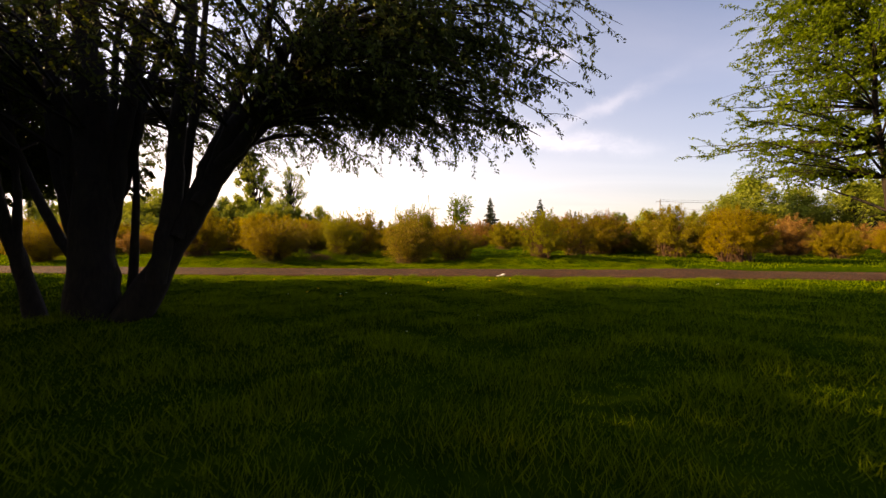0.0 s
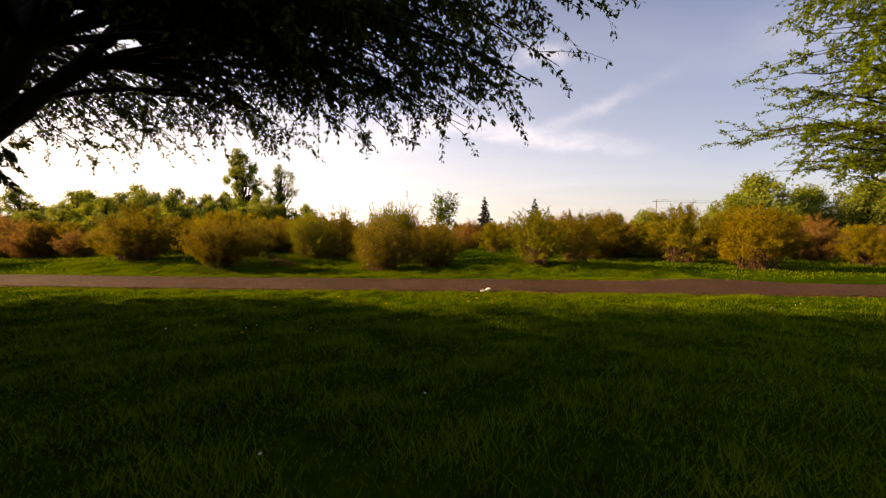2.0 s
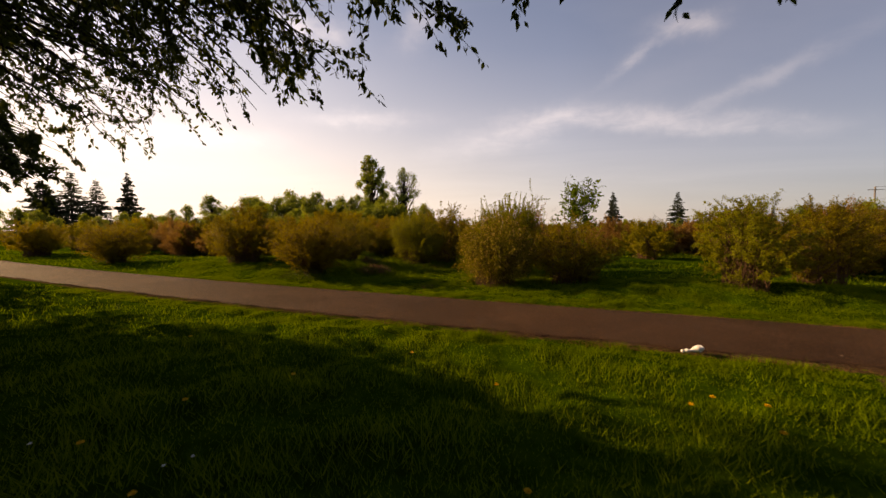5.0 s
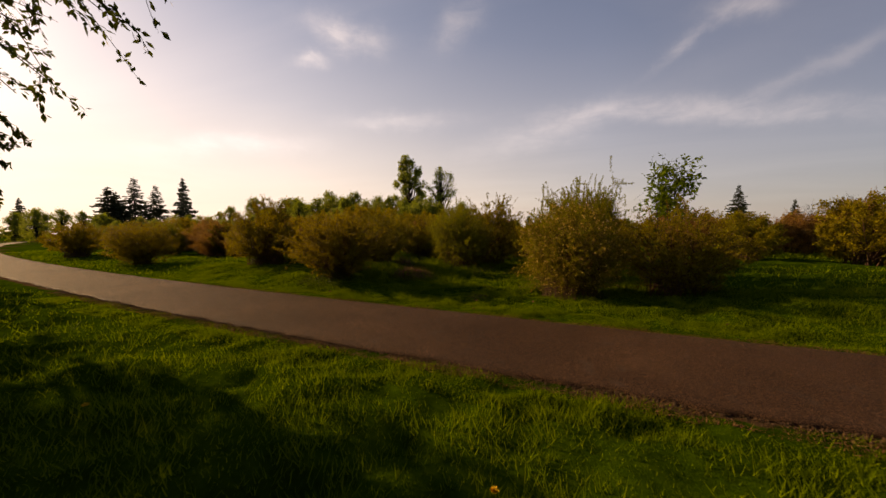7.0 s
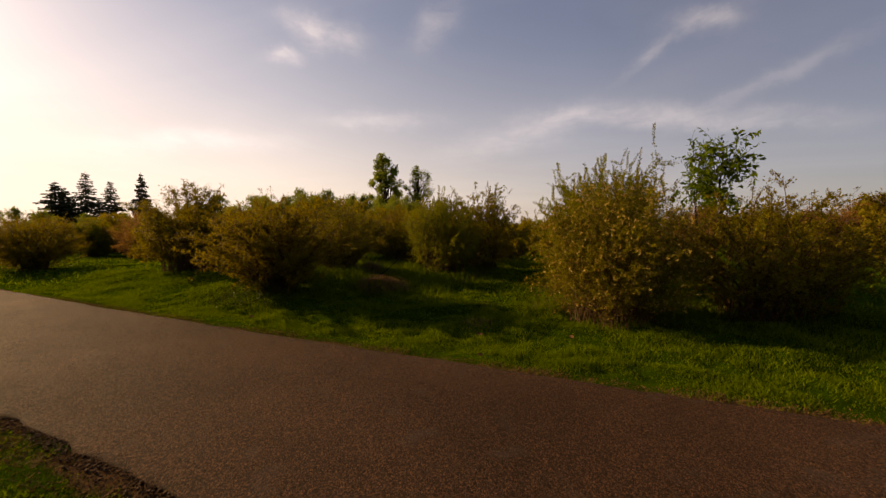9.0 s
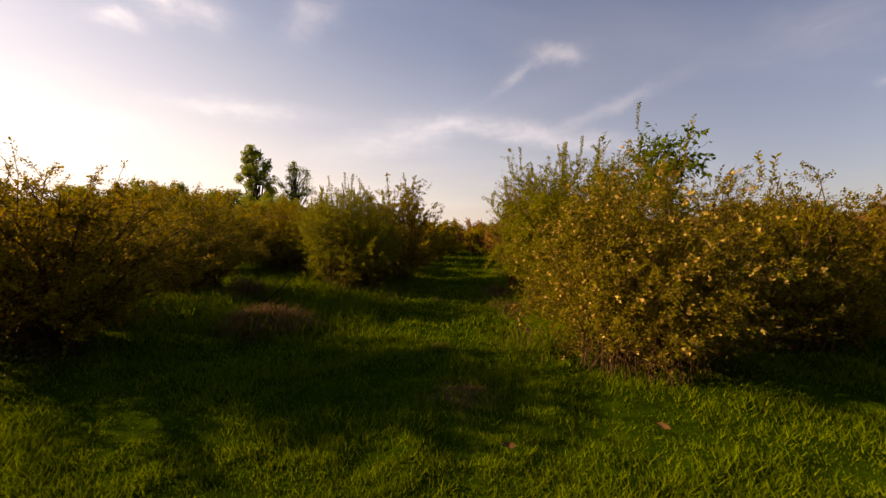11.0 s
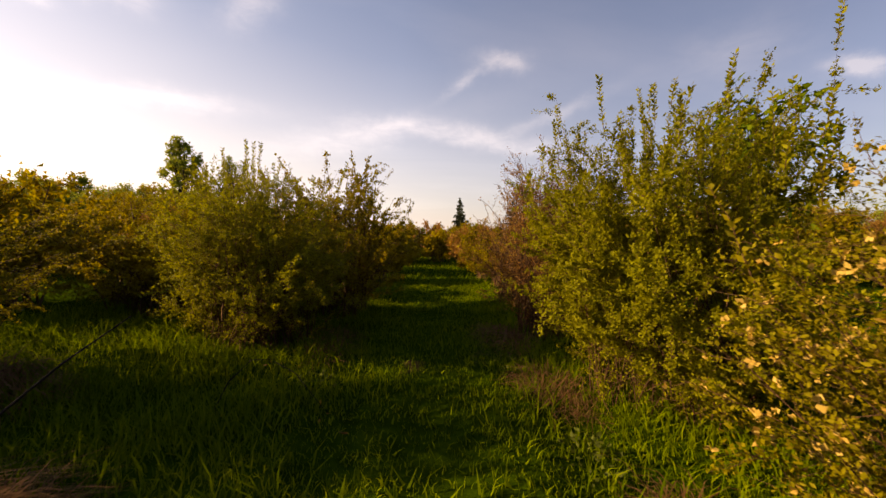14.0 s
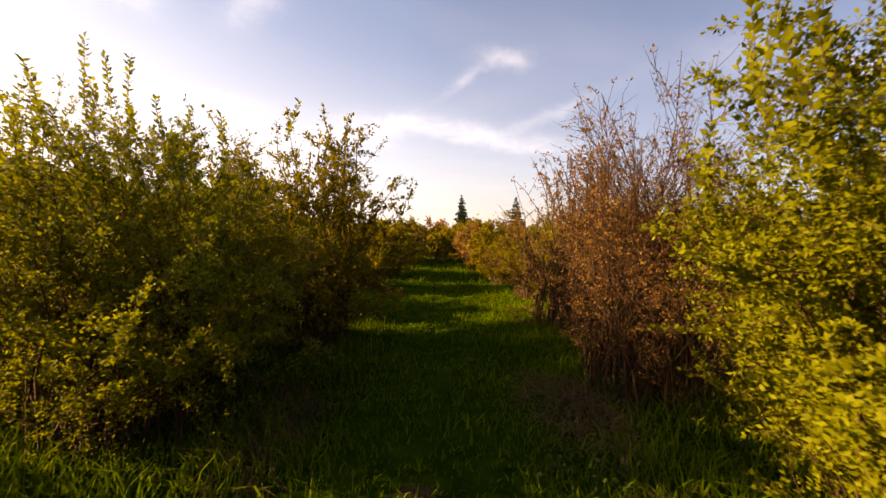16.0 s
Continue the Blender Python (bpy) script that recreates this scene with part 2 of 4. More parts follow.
TURF, ASPHALT = ground_material(), asphalt_material()
CRUMB = plain_material("asphalt_crumbs", (0.03, 0.019, 0.012), (0.11, 0.07, 0.044), 30, 0.95, 0.3, 0.05)
CRACK = plain_material("crack_filling", (0.012, 0.01, 0.008), (0.03, 0.024, 0.02), 30, 0.9)
PAPER = plain_material("white_plastic", (0.62, 0.6, 0.56), (0.82, 0.8, 0.76), 12, 0.45, 0.2, 0.5)
PETAL = plain_material("dandelion_petals", (0.6, 0.32, 0.01), (0.78, 0.48, 0.02), 90, 0.7)
DAISY = plain_material("daisy_petals", (0.6, 0.6, 0.58), (0.8, 0.8, 0.78), 90, 0.7)
GRIT = plain_material("tan_stone", (0.1, 0.075, 0.055), (0.2, 0.15, 0.11), 60, 0.9, 0.3, 0.1)
POLE = plain_material("weathered_pole", (0.1, 0.08, 0.06), (0.22, 0.18, 0.14), 6, 0.9)
CABLE = plain_material("black_cable", (0.02, 0.02, 0.02), (0.04, 0.04, 0.04), 6, 0.6)

# ---- mesh tools ----


def mesh_from(name, verts, faces, mat, smooth=False):
    """A mesh from an array of vertices and arrays of faces (each array holds faces of one size)."""
    verts = np.asarray(verts, np.float32)
    faces = [np.asarray(f, np.int32) for f in (faces if isinstance(faces, list) else [faces]) if len(f)]
    loops = np.concatenate([f.ravel() for f in faces])
    sizes = np.concatenate([np.full(len(f), f.shape[1], np.int32) for f in faces])
    me = bpy.data.meshes.new(name)
    me.vertices.add(len(verts))
    me.vertices.foreach_set("co", verts.ravel())
    me.loops.add(len(loops))
    me.loops.foreach_set("vertex_index", loops)
    me.polygons.add(len(sizes))
    me.polygons.foreach_set("loop_start", np.concatenate([[0], np.cumsum(sizes)[:-1]]).astype(np.int32))
    if smooth:
        me.polygons.foreach_set("use_smooth", np.ones(len(sizes), bool))
    me.update(calc_edges=True)
    me.materials.append(mat)
    return me


def piece(name, verts, faces, mat, parent=None, label="", smooth=False):
    ob = new(name, mesh_from(name, verts, faces, mat, smooth))
    ob.parent = parent
    return tagged(ob, label)


def part(name, bm, mat, parent, label=""):
    me = bpy.data.meshes.new(name)
    bm.to_mesh(me)
    bm.free()
    me.materials.append(mat)
    ob = new(name, me)
    ob.parent = parent
    return tagged(ob, label)


def unit(v):
    return v / np.maximum(np.linalg.norm(v, axis=-1, keepdims=True), 1e-9)


def tubes(lines, sides=4):
    """Tapered tubes along polylines; lines holds (points (k, 3), radii (k))."""
    V, F, base = [], [], 0
    for pts, rad in lines:
        k = len(pts)
        tan = unit(np.gradient(pts, axis=0))
        ref = np.eye(3)[np.argmin(np.abs(tan).mean(0))]
        a = unit(np.cross(tan, ref))
        b = np.cross(tan, a)
        ang = np.arange(sides) * 2 * np.pi / sides
        ring = pts[:, None] + rad[:, None, None] * (np.cos(ang)[None, :, None] * a[:, None] + np.sin(ang)[None, :, None] * b[:, None])
        V.append(ring.reshape(-1, 3))
        i = np.arange(k - 1)[:, None] * sides
        j, j2 = np.arange(sides)[None], (np.arange(sides)[None] + 1) % sides
        F.append(np.stack([i + j, i + j2, i + sides + j2, i + sides + j], -1).reshape(-1, 4) + base)
        base += k * sides
    return np.concatenate(V), np.concatenate(F)


def leaves(pos, along, length, width, rng, fold=0.25, small=False, face=None):
    """One folded leaf of two triangles (small: one) at each position, pointing along the given ways; face: the way that the blades turn to on the whole."""
    n = len(pos)
    along = unit(along)
    side = unit(np.cross(along, rng.normal(size=(n, 3)) * (1.0 if face is None else 0.5) + (0 if face is None else face)))
    nrm = np.cross(along, side)
    L, w = length[:, None], width[:, None]
    if small:
        v = np.stack([pos - side * w, pos + along * L * 0.35 + side * w * 1.1, pos + along * L], 1).reshape(-1, 3)
        return v, np.arange(n)[:, None] * 3 + np.array([0, 1, 2])
    mid = pos + along * L * 0.45
    v = np.stack([pos, mid + side * w + nrm * w * fold, pos + along * L, mid - side * w + nrm * w * fold], 1).reshape(-1, 3)
    b = np.arange(n)[:, None] * 4
    return v, np.concatenate([b + [0, 1, 2], b + [0, 2, 3]])


def bow(a, b, sag, k, rng, wob=0.03):
    """A curved line of k points from a to b; sag lifts (or lowers) its middle."""
    s = np.linspace(0, 1, k)[:, None]
    p = a + (b - a) * s + np.array([0, 0, 1.0]) * (4 * s * (1 - s) * sag)
    return p + rng.normal(size=(k, 3)) * wob * s


# ---- ground ----


def path_near(x):
    return 12.65 - 0.055 * x + (0.0022 * x * x if x < 0 else -0.0035 * x * x if x < 16 else -0.896 - 0.112 * (x - 16))


def near_edges(x):
    return 12.65 - 0.055 * x + np.where(x < 0, 0.0022 * x * x, np.where(x < 16, -0.0035 * x * x, -0.896 - 0.112 * (x - 16)))


def path_far(x):
    return path_near(x) + 2.32


def trail_x(y):
    return -4.55 + 0.085 * (y - 15.4)


def bank(x, y):
    """The field lies a foot above the tarmac, but for the dip in which the trail leaves it; a low mound lifts the foot of the tree."""
    s = min(max((y - path_far(x) - 0.5) / 2.0, 0.0), 1.0)
    along = 1 - math.exp(-((x + 3.2) / 4.2) ** 4)
    reach = min(max((x + 21) / 6, 0.15), 1.0) * min(max((11 - x) / 5, 0.2), 1.0)
    return 0.3 * s * s * (3 - 2 * s) * along * reach + 0.2 * math.exp(-((x + 5.3) ** 2 + (y - 6.2) ** 2) / 1.6)


def ground_z(x, y):
    """Low mounds in the turf, level along the tarmac."""
    d = max(path_near(x) - y, y - path_far(x), 0.0)
    f = min(d / 2.0, 1.0)
    near = max(0.0, 1 - math.hypot(x, y - 15) / 120)
    tuft = 0.095 * max(0.0, 1 - math.hypot(x + 2, y - 13) / 17) * noise.noise((x * 2.9, y * 2.9, 8.0)) * min(d / 0.5, 1.0)
    return bank(x, y) + tuft + f * near * (0.06 * noise.noise((x * 0.45, y * 0.45, 0.3)) + 0.08 * noise.noise((x * 1.5, y * 1.5, 4.0)) + 0.02)


def build_ground():
    def axis(lo, hi, step, reach):
        a = list(np.arange(lo, hi + 1e-6, step))
        s, left, right = step, [], []
        x, y = lo, hi
        while x > -reach:
            s *= 1.28
            x, y = x - s, y + s
            left.append(x)
            right.append(y)
        return left[::-1] + a + right

    xs, ys = axis(-14, 12, 0.14, 2400), axis(0, 30, 0.14, 2400)
    verts = np.array([(x, y, ground_z(x, y)) for y in ys for x in xs])
    w = len(xs)
    i = (np.arange(len(ys) - 1)[:, None] * w + np.arange(w - 1)[None]).ravel()[:, None]
    me = mesh_from("ground", verts, i + np.array([0, 1, w + 1, w]), TURF, True)
    soil = me.attributes.new("soil", "FLOAT", "POINT")
    spots = [(4.4, 10.2, 0.5), (3.1, 10.6, 0.35), (3.4, 11.9, 0.6), (-3.9, 17.0, 0.5), (-4.2, 18.2, 0.35), (-3.2, 18.4, 0.6), (-5.3, 18.9, 0.3), (-4.3, 21.3, 0.3)]
    vals = []
    for x, y, z in verts:
        edge = min(abs(path_near(x) - y - 0.1), abs(y - path_far(x) - 0.06) * 1.2)
        v = max(0.0, 0.78 - edge * 5.0)
        if path_near(x) < y < path_far(x):
            v = 1.0
        for sx, sy, r in spots:
            v = max(v, 0.75 - 0.75 * math.hypot(x - sx, y - sy) / r / 1.6)
        vals.append(v)
    soil.data.foreach_set("value", np.array(vals, np.float32))
    return tagged(new("ground", me), "uneven green turf with bare soil along the tarmac", "ground", kind="structure")


ground = build_ground()


def build_path():
    """The tarmac strip, with ragged, slightly sunken edges and real thickness."""
    xs = np.concatenate([np.arange(-160, -30, 4.0), np.arange(-30, 24, 0.12), np.arange(24, 160, 4.0)])
    V = []
    for x in xs:
        n1 = path_near(x) + 0.07 * noise.noise((x * 1.1, 0, 0)) + 0.05 * noise.noise((x * 4.3, 3, 0))
        f1 = path_far(x) + 0.05 * noise.noise((x * 0.9, 9, 0)) + 0.03 * noise.noise((x * 5.0, 5, 0))
        for s, z in ((0, -0.03), (0.0, 0.022), (0.03, 0.034), (0.25, 0.042), (0.5, 0.05), (0.75, 0.042), (0.97, 0.034), (1.0, 0.024), (1.0, -0.03)):
            V.append((x, n1 + (f1 - n1) * s, z + 0.004 * noise.noise((x * 0.8, s * 4, 1))))
    i = (np.arange(len(xs) - 1)[:, None] * 9 + np.arange(8)[None]).ravel()[:, None]
    return tagged(piece("path", V, i + np.array([0, 9, 10, 1]), ASPHALT, smooth=True), "worn reddish-grey tarmac footpath with crumbling edges", "path", kind="structure")


path = build_path()


def build_side_pad():
    """A short spur of tarmac that opens off the far edge."""
    bm = bmesh.new()
    rim = [(6.9, path_far(6.9) - 0.25), (10.9, path_far(10.9) - 0.2), (10.3, 14.5), (9.5, 14.8), (8.4, 15.0), (7.6, 15.0), (7.1, 14.8)]
    low = [bm.verts.new((x, y, -0.03)) for x, y in rim]
    top = [bm.verts.new((x, y, 0.03)) for x, y in rim]
    bm.faces.new(top)
    for a in range(len(rim)):
        b = (a + 1) % len(rim)
        bm.faces.new((low[a], low[b], top[b], top[a]))
    return tagged(part("path_spur", bm, ASPHALT, None), "short tarmac spur opening off the footpath", "path", kind="structure")


build_side_pad()


def in_path(x, y):
    n1 = near_edges(x)
    return (y > n1 - 0.04) & (y < n1 + 2.34)


def grass_patch(name, count, x0, x1, y0, y1, low, high, seed, mat=GRASS, width=0.006, keep=None, label="", lean=1.0, simple=False):
    """Single blades of grass, bent once, in clumps."""
    rng = np.random.default_rng(seed)
    x, y = rng.uniform(x0, x1, count), rng.uniform(y0, y1, count)
    ok = ~in_path(x, y)
    if keep is not None:
        ok &= keep(x, y, rng)
    x, y = x[ok], y[ok]
    n = len(x)
    clump = 0.4 + 0.34 * np.sin(x * 11 + 2.5 * np.sin(y * 7.3)) * np.sin(y * 13 + 2.1 * np.sin(x * 8.1)) + 0.3 * np.sin(x * 3.3 + 1.9 * np.sin(y * 2.3)) + 0.3 * np.sin(y * 4.4 + 2.2 * np.sin(x * 1.9 + 1)) + 0.22 * rng.normal(size=n)
    edge = near_edges(x)
    short = np.clip(np.minimum(np.abs(y - edge), np.abs(y - edge - 2.32)) / 0.4, 0.5, 1)
    h = (low + (high - low) * np.clip(clump, 0, 1.2)) * rng.uniform(0.6, 1.15, n) * short * np.interp(y, [5, 10, 13, 17, 19], [1.1, 0.95, 0.85, 0.9, 1.0])
    z = np.array([ground_z(a, b) for a, b in zip(x, y)]) - 0.012
    ang, turn = rng.uniform(0, 2 * np.pi, n), rng.uniform(0, 2 * np.pi, n)
    tip = rng.uniform(0.15, lean, n) * h
    root = np.stack([x, y, z], 1)
    side = np.stack([np.cos(turn), np.sin(turn), 0 * turn], 1) * (width * rng.uniform(0.6, 1.4, n))[:, None]
    bend = np.stack([np.cos(ang), np.sin(ang), 0 * ang], 1) * tip[:, None]
    top = root + bend * 1.2 + np.stack([0 * h, 0 * h, h], 1)
    if simple:
        v = np.stack([root - side, root + side, top], 1).reshape(-1, 3)
        ob = piece(name, v, np.arange(n)[:, None] * 3 + np.array([0, 1, 2]), mat)
    else:
        mid = root + bend * 0.3 + np.stack([0 * h, 0 * h, h * 0.6], 1)
        v = np.stack([root - side, root + side, mid + side * 0.7, mid - side * 0.7, top], 1).reshape(-1, 3)
        b = np.arange(n)[:, None] * 5
        ob = piece(name, v, [b + np.array([0, 1, 2, 3]), b + np.array([3, 2, 4])], mat)
    return tagged(ob, label or "uncut green lawn grass in soft clumps", "grass", kind="stuff")


def near_walk(x, y, rng):
    return rng.uniform(size=len(x)) < np.clip(1.5 - np.hypot(x + 0.5, (y - 7) * 0.6) / 7, 0.15, 1)


def on_trail(x, y, rng):
    d = np.abs(x - (-4.55 + 0.085 * (y - 15.4)))
    return rng.uniform(size=len(x)) < np.clip(0.35 + d * 0.8, 0, 1)


def off_trail(x, y, rng):
    d = np.abs(x - (-4.55 + 0.085 * (y - 15.4)))
    return (d > 0.8) & (rng.uniform(size=len(x)) < np.clip(d - 0.7, 0, 1))


def far_lawn(x, y, rng):
    return (x < -8.5) | (x > 9.5)


def far_verge(x, y, rng):
    return (x < -14.5) | (x > 8.5) | (y > 18.4)


def by_edge(x, y, rng):
    n1 = near_edges(x)
    return (np.abs(y - n1 + 0.12) < 0.16) | (np.abs(y - n1 - 2.42) < 0.1)


def along_edge(x, y, rng):
    n1 = near_edges(x)
    return ((y < n1 - 0.06) & (y > n1 - 0.75) | (y > n1 + 2.47) & (y < n1 + 3.1)) & (np.sin(x * 2.3) + np.sin(x * 5.1 + 1) > -1.5)


grass_patch("edge_straw", 330000, -14, 8, 12.2, 16.2, 0.05, 0.1, 18, STRAW, 0.006, by_edge, "dry straw-coloured grass along the edges of the path", 2.5, True)
grass_patch("edge_grass", 420000, -13, 8, 11.4, 16.4, 0.03, 0.09, 19, keep=along_edge, width=0.0045, label="short green grass crowding the edges of the path", lean=0.8, simple=True)
grass_patch("lawn_grass", 230000, -9, 10, 1.8, 12.8, 0.035, 0.16, 11, keep=near_walk, width=0.0048, lean=0.8, simple=True)
grass_patch("lawn_grass", 60000, -40, 40, 4, 13.5, 0.07, 0.14, 12, width=0.012, keep=far_lawn, simple=True)
grass_patch("verge_grass", 210000, -15, 9, 14.8, 18.6, 0.03, 0.11, 13, width=0.0045, label="bright short grass of the verge beyond the path", lean=0.8, simple=True)
grass_patch("verge_grass", 46000, -45, 40, 14.8, 24, 0.07, 0.15, 14, width=0.014, label="bright short grass of the verge beyond the path", keep=far_verge, simple=True)
grass_patch("trail_grass", 95000, -9, 0, 17.2, 30, 0.05, 0.11, 15, keep=on_trail, width=0.0055, label="trodden short grass of a narrow trail")
grass_patch("tall_grass", 44000, -9.5, 0.5, 18.2, 27, 0.12, 0.3, 16, keep=off_trail, width=0.006, label="tall lush grass along the foot of the shrubs")
grass_patch("trail_grass", 30000, -12, 12, 28, 60, 0.1, 0.22, 17, width=0.02, label="trodden short grass of a narrow trail", simple=True)

# ---- shrubs ----


def shrub(seed, r, h, kind, n_stem, n_twig, n_leaf, size, shoots=0.0, blossom=0, sparse=0.0, bark=None, skirt=0.25, label="", thick=1.0, small=False, foot_r=0.42, uprights=0):
    """A many-stemmed shrub: stems fan out from a narrow foot to an uneven dome, each carries twigs, each twig its leaves."""
    rng = np.random.default_rng(seed)
    foot = tagged(new("shrub"), label, "shrub", "shrubs of the field")
    lines, ends = [], []
    ph = rng.uniform(0, 2 * np.pi, 6)
    for i in range(n_stem):
        a, e = rng.uniform(0, 2 * np.pi), rng.uniform(-0.92 if rng.uniform() < skirt + 0.2 else -0.3, 1.0)
        bump = 1 + 0.13 * np.sin(2 * a + ph[0] + 2 * e) + 0.1 * np.sin(3 * a + ph[1] - 3 * e) + 0.09 * np.sin(5 * a + ph[2] + 4 * e)
        flat = math.sqrt(1 - e * e) * r * min(bump, 1.14) * rng.uniform(0.7, 1.0)
        end = np.array([np.cos(a) * flat, np.sin(a) * flat, h * (0.47 + 0.5 * e * rng.uniform(0.8, 1.02) * (0.9 + 0.1 * bump))])
        if rng.uniform() < shoots:
            end[2] = max(end[2], h * rng.uniform(0.72, 0.98)) + h * rng.uniform(0.0, 0.13)
            end[2] = min(end[2], 1.08 * h)
            end[:2] *= 0.85
        a0 = rng.uniform(0, 2 * np.pi)
        root = np.array([np.cos(a0), np.sin(a0), 0]) * r * foot_r * rng.uniform(0, 1) ** 0.5
        s = np.linspace(0, 1, 6)[:, None]
        line = root + (end - root) * np.concatenate([s ** 1.3, s ** 1.3, s ** 0.8], 1) + rng.normal(size=(6, 3)) * 0.018 * s * h
        line[0, 2] = -0.05
        lines.append((line, np.linspace(0.011, 0.003, 6) * thick * rng.uniform(0.7, 1.5)))
        for j in range(n_twig):
            k = rng.uniform(0.3, 1.0) ** 0.7
            f = k * 5
            q = int(min(f, 4))
            at = line[q] + (line[q + 1] - line[q]) * (f - q)
            out = unit(np.array([at[0] / r, at[1] / r, rng.uniform(-0.1, 0.9)]) + rng.normal(size=3) * 0.5)
            ln = rng.uniform(0.1, 0.3) * (0.5 + 0.3 * h)
            tw = bow(at, at + out * ln, rng.uniform(-0.02, 0.03), 3, rng, 0.012)
            lines.append((tw, np.array([0.0045, 0.003, 0.0015]) * thick))
            ends.append(tw)
        ends.append(line[-3:])
    v, f = tubes(lines, 3)
    tagged(piece("stem_framework", v, f, bark or TWIG, foot, "thin brown stems"), kind="stuff")
    ends = np.array(ends)
    n_sprig = n_leaf // 5
    span = np.linalg.norm(ends[:, 2] - ends[:, 0], axis=1)
    pick = np.repeat(rng.choice(len(ends), n_sprig, p=span ** 0.6 / (span ** 0.6).sum()), 5)
    t = np.repeat(rng.uniform(0.05, 1.0, n_sprig), 5)
    n_leaf = len(pick)
    seg = np.minimum((t * 2).astype(int), 1)
    a, b = ends[pick, seg], ends[pick, seg + 1]
    pos = a + (b - a) * (t * 2 - seg)[:, None] + rng.normal(size=(n_leaf, 3)) * (size * 0.5 + 0.02 if small else size * 0.3 + 0.007)
    ok = pos[:, 2] > 0.06 + rng.uniform(size=n_leaf) * (0.58 if foot_r > 0.45 else 0.25)
    ok &= rng.uniform(size=n_leaf) > sparse
    pos, dirn = pos[ok], unit(b - a)[ok]
    n = len(pos)
    along = dirn * 0.6 + rng.normal(size=(n, 3)) * 0.7 + np.array([0, 0, 0.25])
    L = size * rng.uniform(0.6, 1.3, n)
    out = unit(pos - np.array([0, 0, 0.35 * h])) + np.array([0, 0, 0.35])
    W_leaf = L * rng.uniform(0.22, 0.34, n) * (1.25 if small else 1.0)
    if uprights:
        tops = ends[rng.permutation(len(ends))[:uprights * 6], 2]
        tops = tops[tops[:, 2] > 0.62 * h][:uprights]
        rods, P = [], []
        for p in tops:
            ln = rng.uniform(0.16, 0.42)
            rod = bow(p, p + np.array([p[0] * 0.08, p[1] * 0.08, 1.0]) * ln + rng.normal(size=3) * 0.04, 0, 4, rng, 0.008)
            rods.append((rod, np.array([0.003, 0.0026, 0.002, 0.001])))
            k = int(95 * ln)
            u = np.linspace(0.05, 1, k) * 3
            q = np.minimum(u.astype(int), 2)
            P.append(rod[q] + (rod[q + 1] - rod[q]) * (u - q)[:, None])
        sv, sf = tubes(rods, 3)
        tagged(piece("shoot_growth", sv, sf, bark or TWIG, foot, "slender upright new shoots"), kind="stuff")
        P = np.concatenate(P)
        a = np.arange(len(P)) * 2.4 + rng.uniform(0, 6.28)
        pos = np.concatenate([pos, P])
        along = np.concatenate([along, np.stack([np.cos(a), np.sin(a), np.full(len(P), 0.9)], 1)])
        more = size * rng.uniform(1.3, 2.0, len(P))
        L, W_leaf = np.concatenate([L, more]), np.concatenate([W_leaf, more * 0.27])
        out = np.concatenate([out, np.stack([np.cos(a), np.sin(a), np.full(len(P), 0.6)], 1)])
    v, f = leaves(pos, along, L, W_leaf, rng, small=small, face=out)
    piece("foliage", v, f, LEAF[kind], foot)
    if blossom:
        sel = rng.integers(0, n, blossom)
        c = np.repeat(pos[sel] + rng.normal(size=(blossom, 3)) * 0.01, 4, 0)
        m = len(c)
        L = rng.uniform(0.02, 0.036, m)
        v, f = leaves(c, rng.normal(size=(m, 3)) + np.array([-0.5, -0.2, 0.3]), L, L * 0.42, rng)
        piece("blossom", v, f, BLOSSOM, foot, "pale yellow catkin tufts")
    return foot


def stand(ob, x, y, turn=0.0, s=1.0):
    ob.matrix_basis = Matrix.LocRotScale((x, y, ground_z(x, y) - 0.02), Euler((0, 0, turn)), (s, s, s))
    return ob


# beside the trail
stand(shrub(1, 1.26, 2.3, "pale", 320, 9, 120000, 0.023, 0.0, 2600, skirt=0.75, thick=0.45, foot_r=0.5, uprights=26, label="broad golden shrub with pale blossom tufts beside the trail"), -2.0, 17.75)
stand(shrub(2, 1.35, 2.1, "olive", 130, 7, 42000, 0.034, skirt=0.4, label="dense shadowed olive-brown shrub near the path"), 0.1, 18.35)
stand(shrub(3, 1.4, 2.75, "green", 250, 10, 210000, 0.027, 0.1, skirt=0.65, thick=0.45, foot_r=0.5, uprights=120, label="tall yellow-green willow shrub with upright shoots"), -1.95, 20.3)
stand(shrub(4, 1.15, 2.7, "russet", 340, 13, 34000, 0.028, 0.22, sparse=0.05, skirt=0.45, thick=0.6, foot_r=0.6, label="twiggy reddish-brown shrub with few leaves"), -1.95, 22.7)
stand(shrub(5, 1.1, 2.5, "russet", 110, 6, 12000, 0.035, 0.1, skirt=0.3, label="twiggy reddish-brown shrub with few leaves"), -1.75, 25.0, 0.0, 1.2)
stand(shrub(6, 1.1, 2.3, "gold", 80, 4, 10000, 0.045, 0.08, label="golden shrub along the trail"), -1.3, 27.6)
stand(shrub(7, 1.4, 2.55, "green", 280, 10, 160000, 0.026, 0.0, skirt=0.6, thick=0.6, foot_r=0.5, uprights=50, label="dense yellow-green shrub overhanging the trail"), -6.4, 22.5)
stand(shrub(8, 1.3, 2.6, "olive", 110, 7, 34000, 0.045, 0.04, skirt=0.4, label="dark olive shrub behind another along the trail"), -5.7, 24.6, 0.0, 1.16)
stand(shrub(9, 1.25, 1.95, "pale", 240, 8, 70000, 0.026, skirt=0.4, thick=0.7, label="golden brown twiggy shrub in the meadow"), -8.8, 20.5)
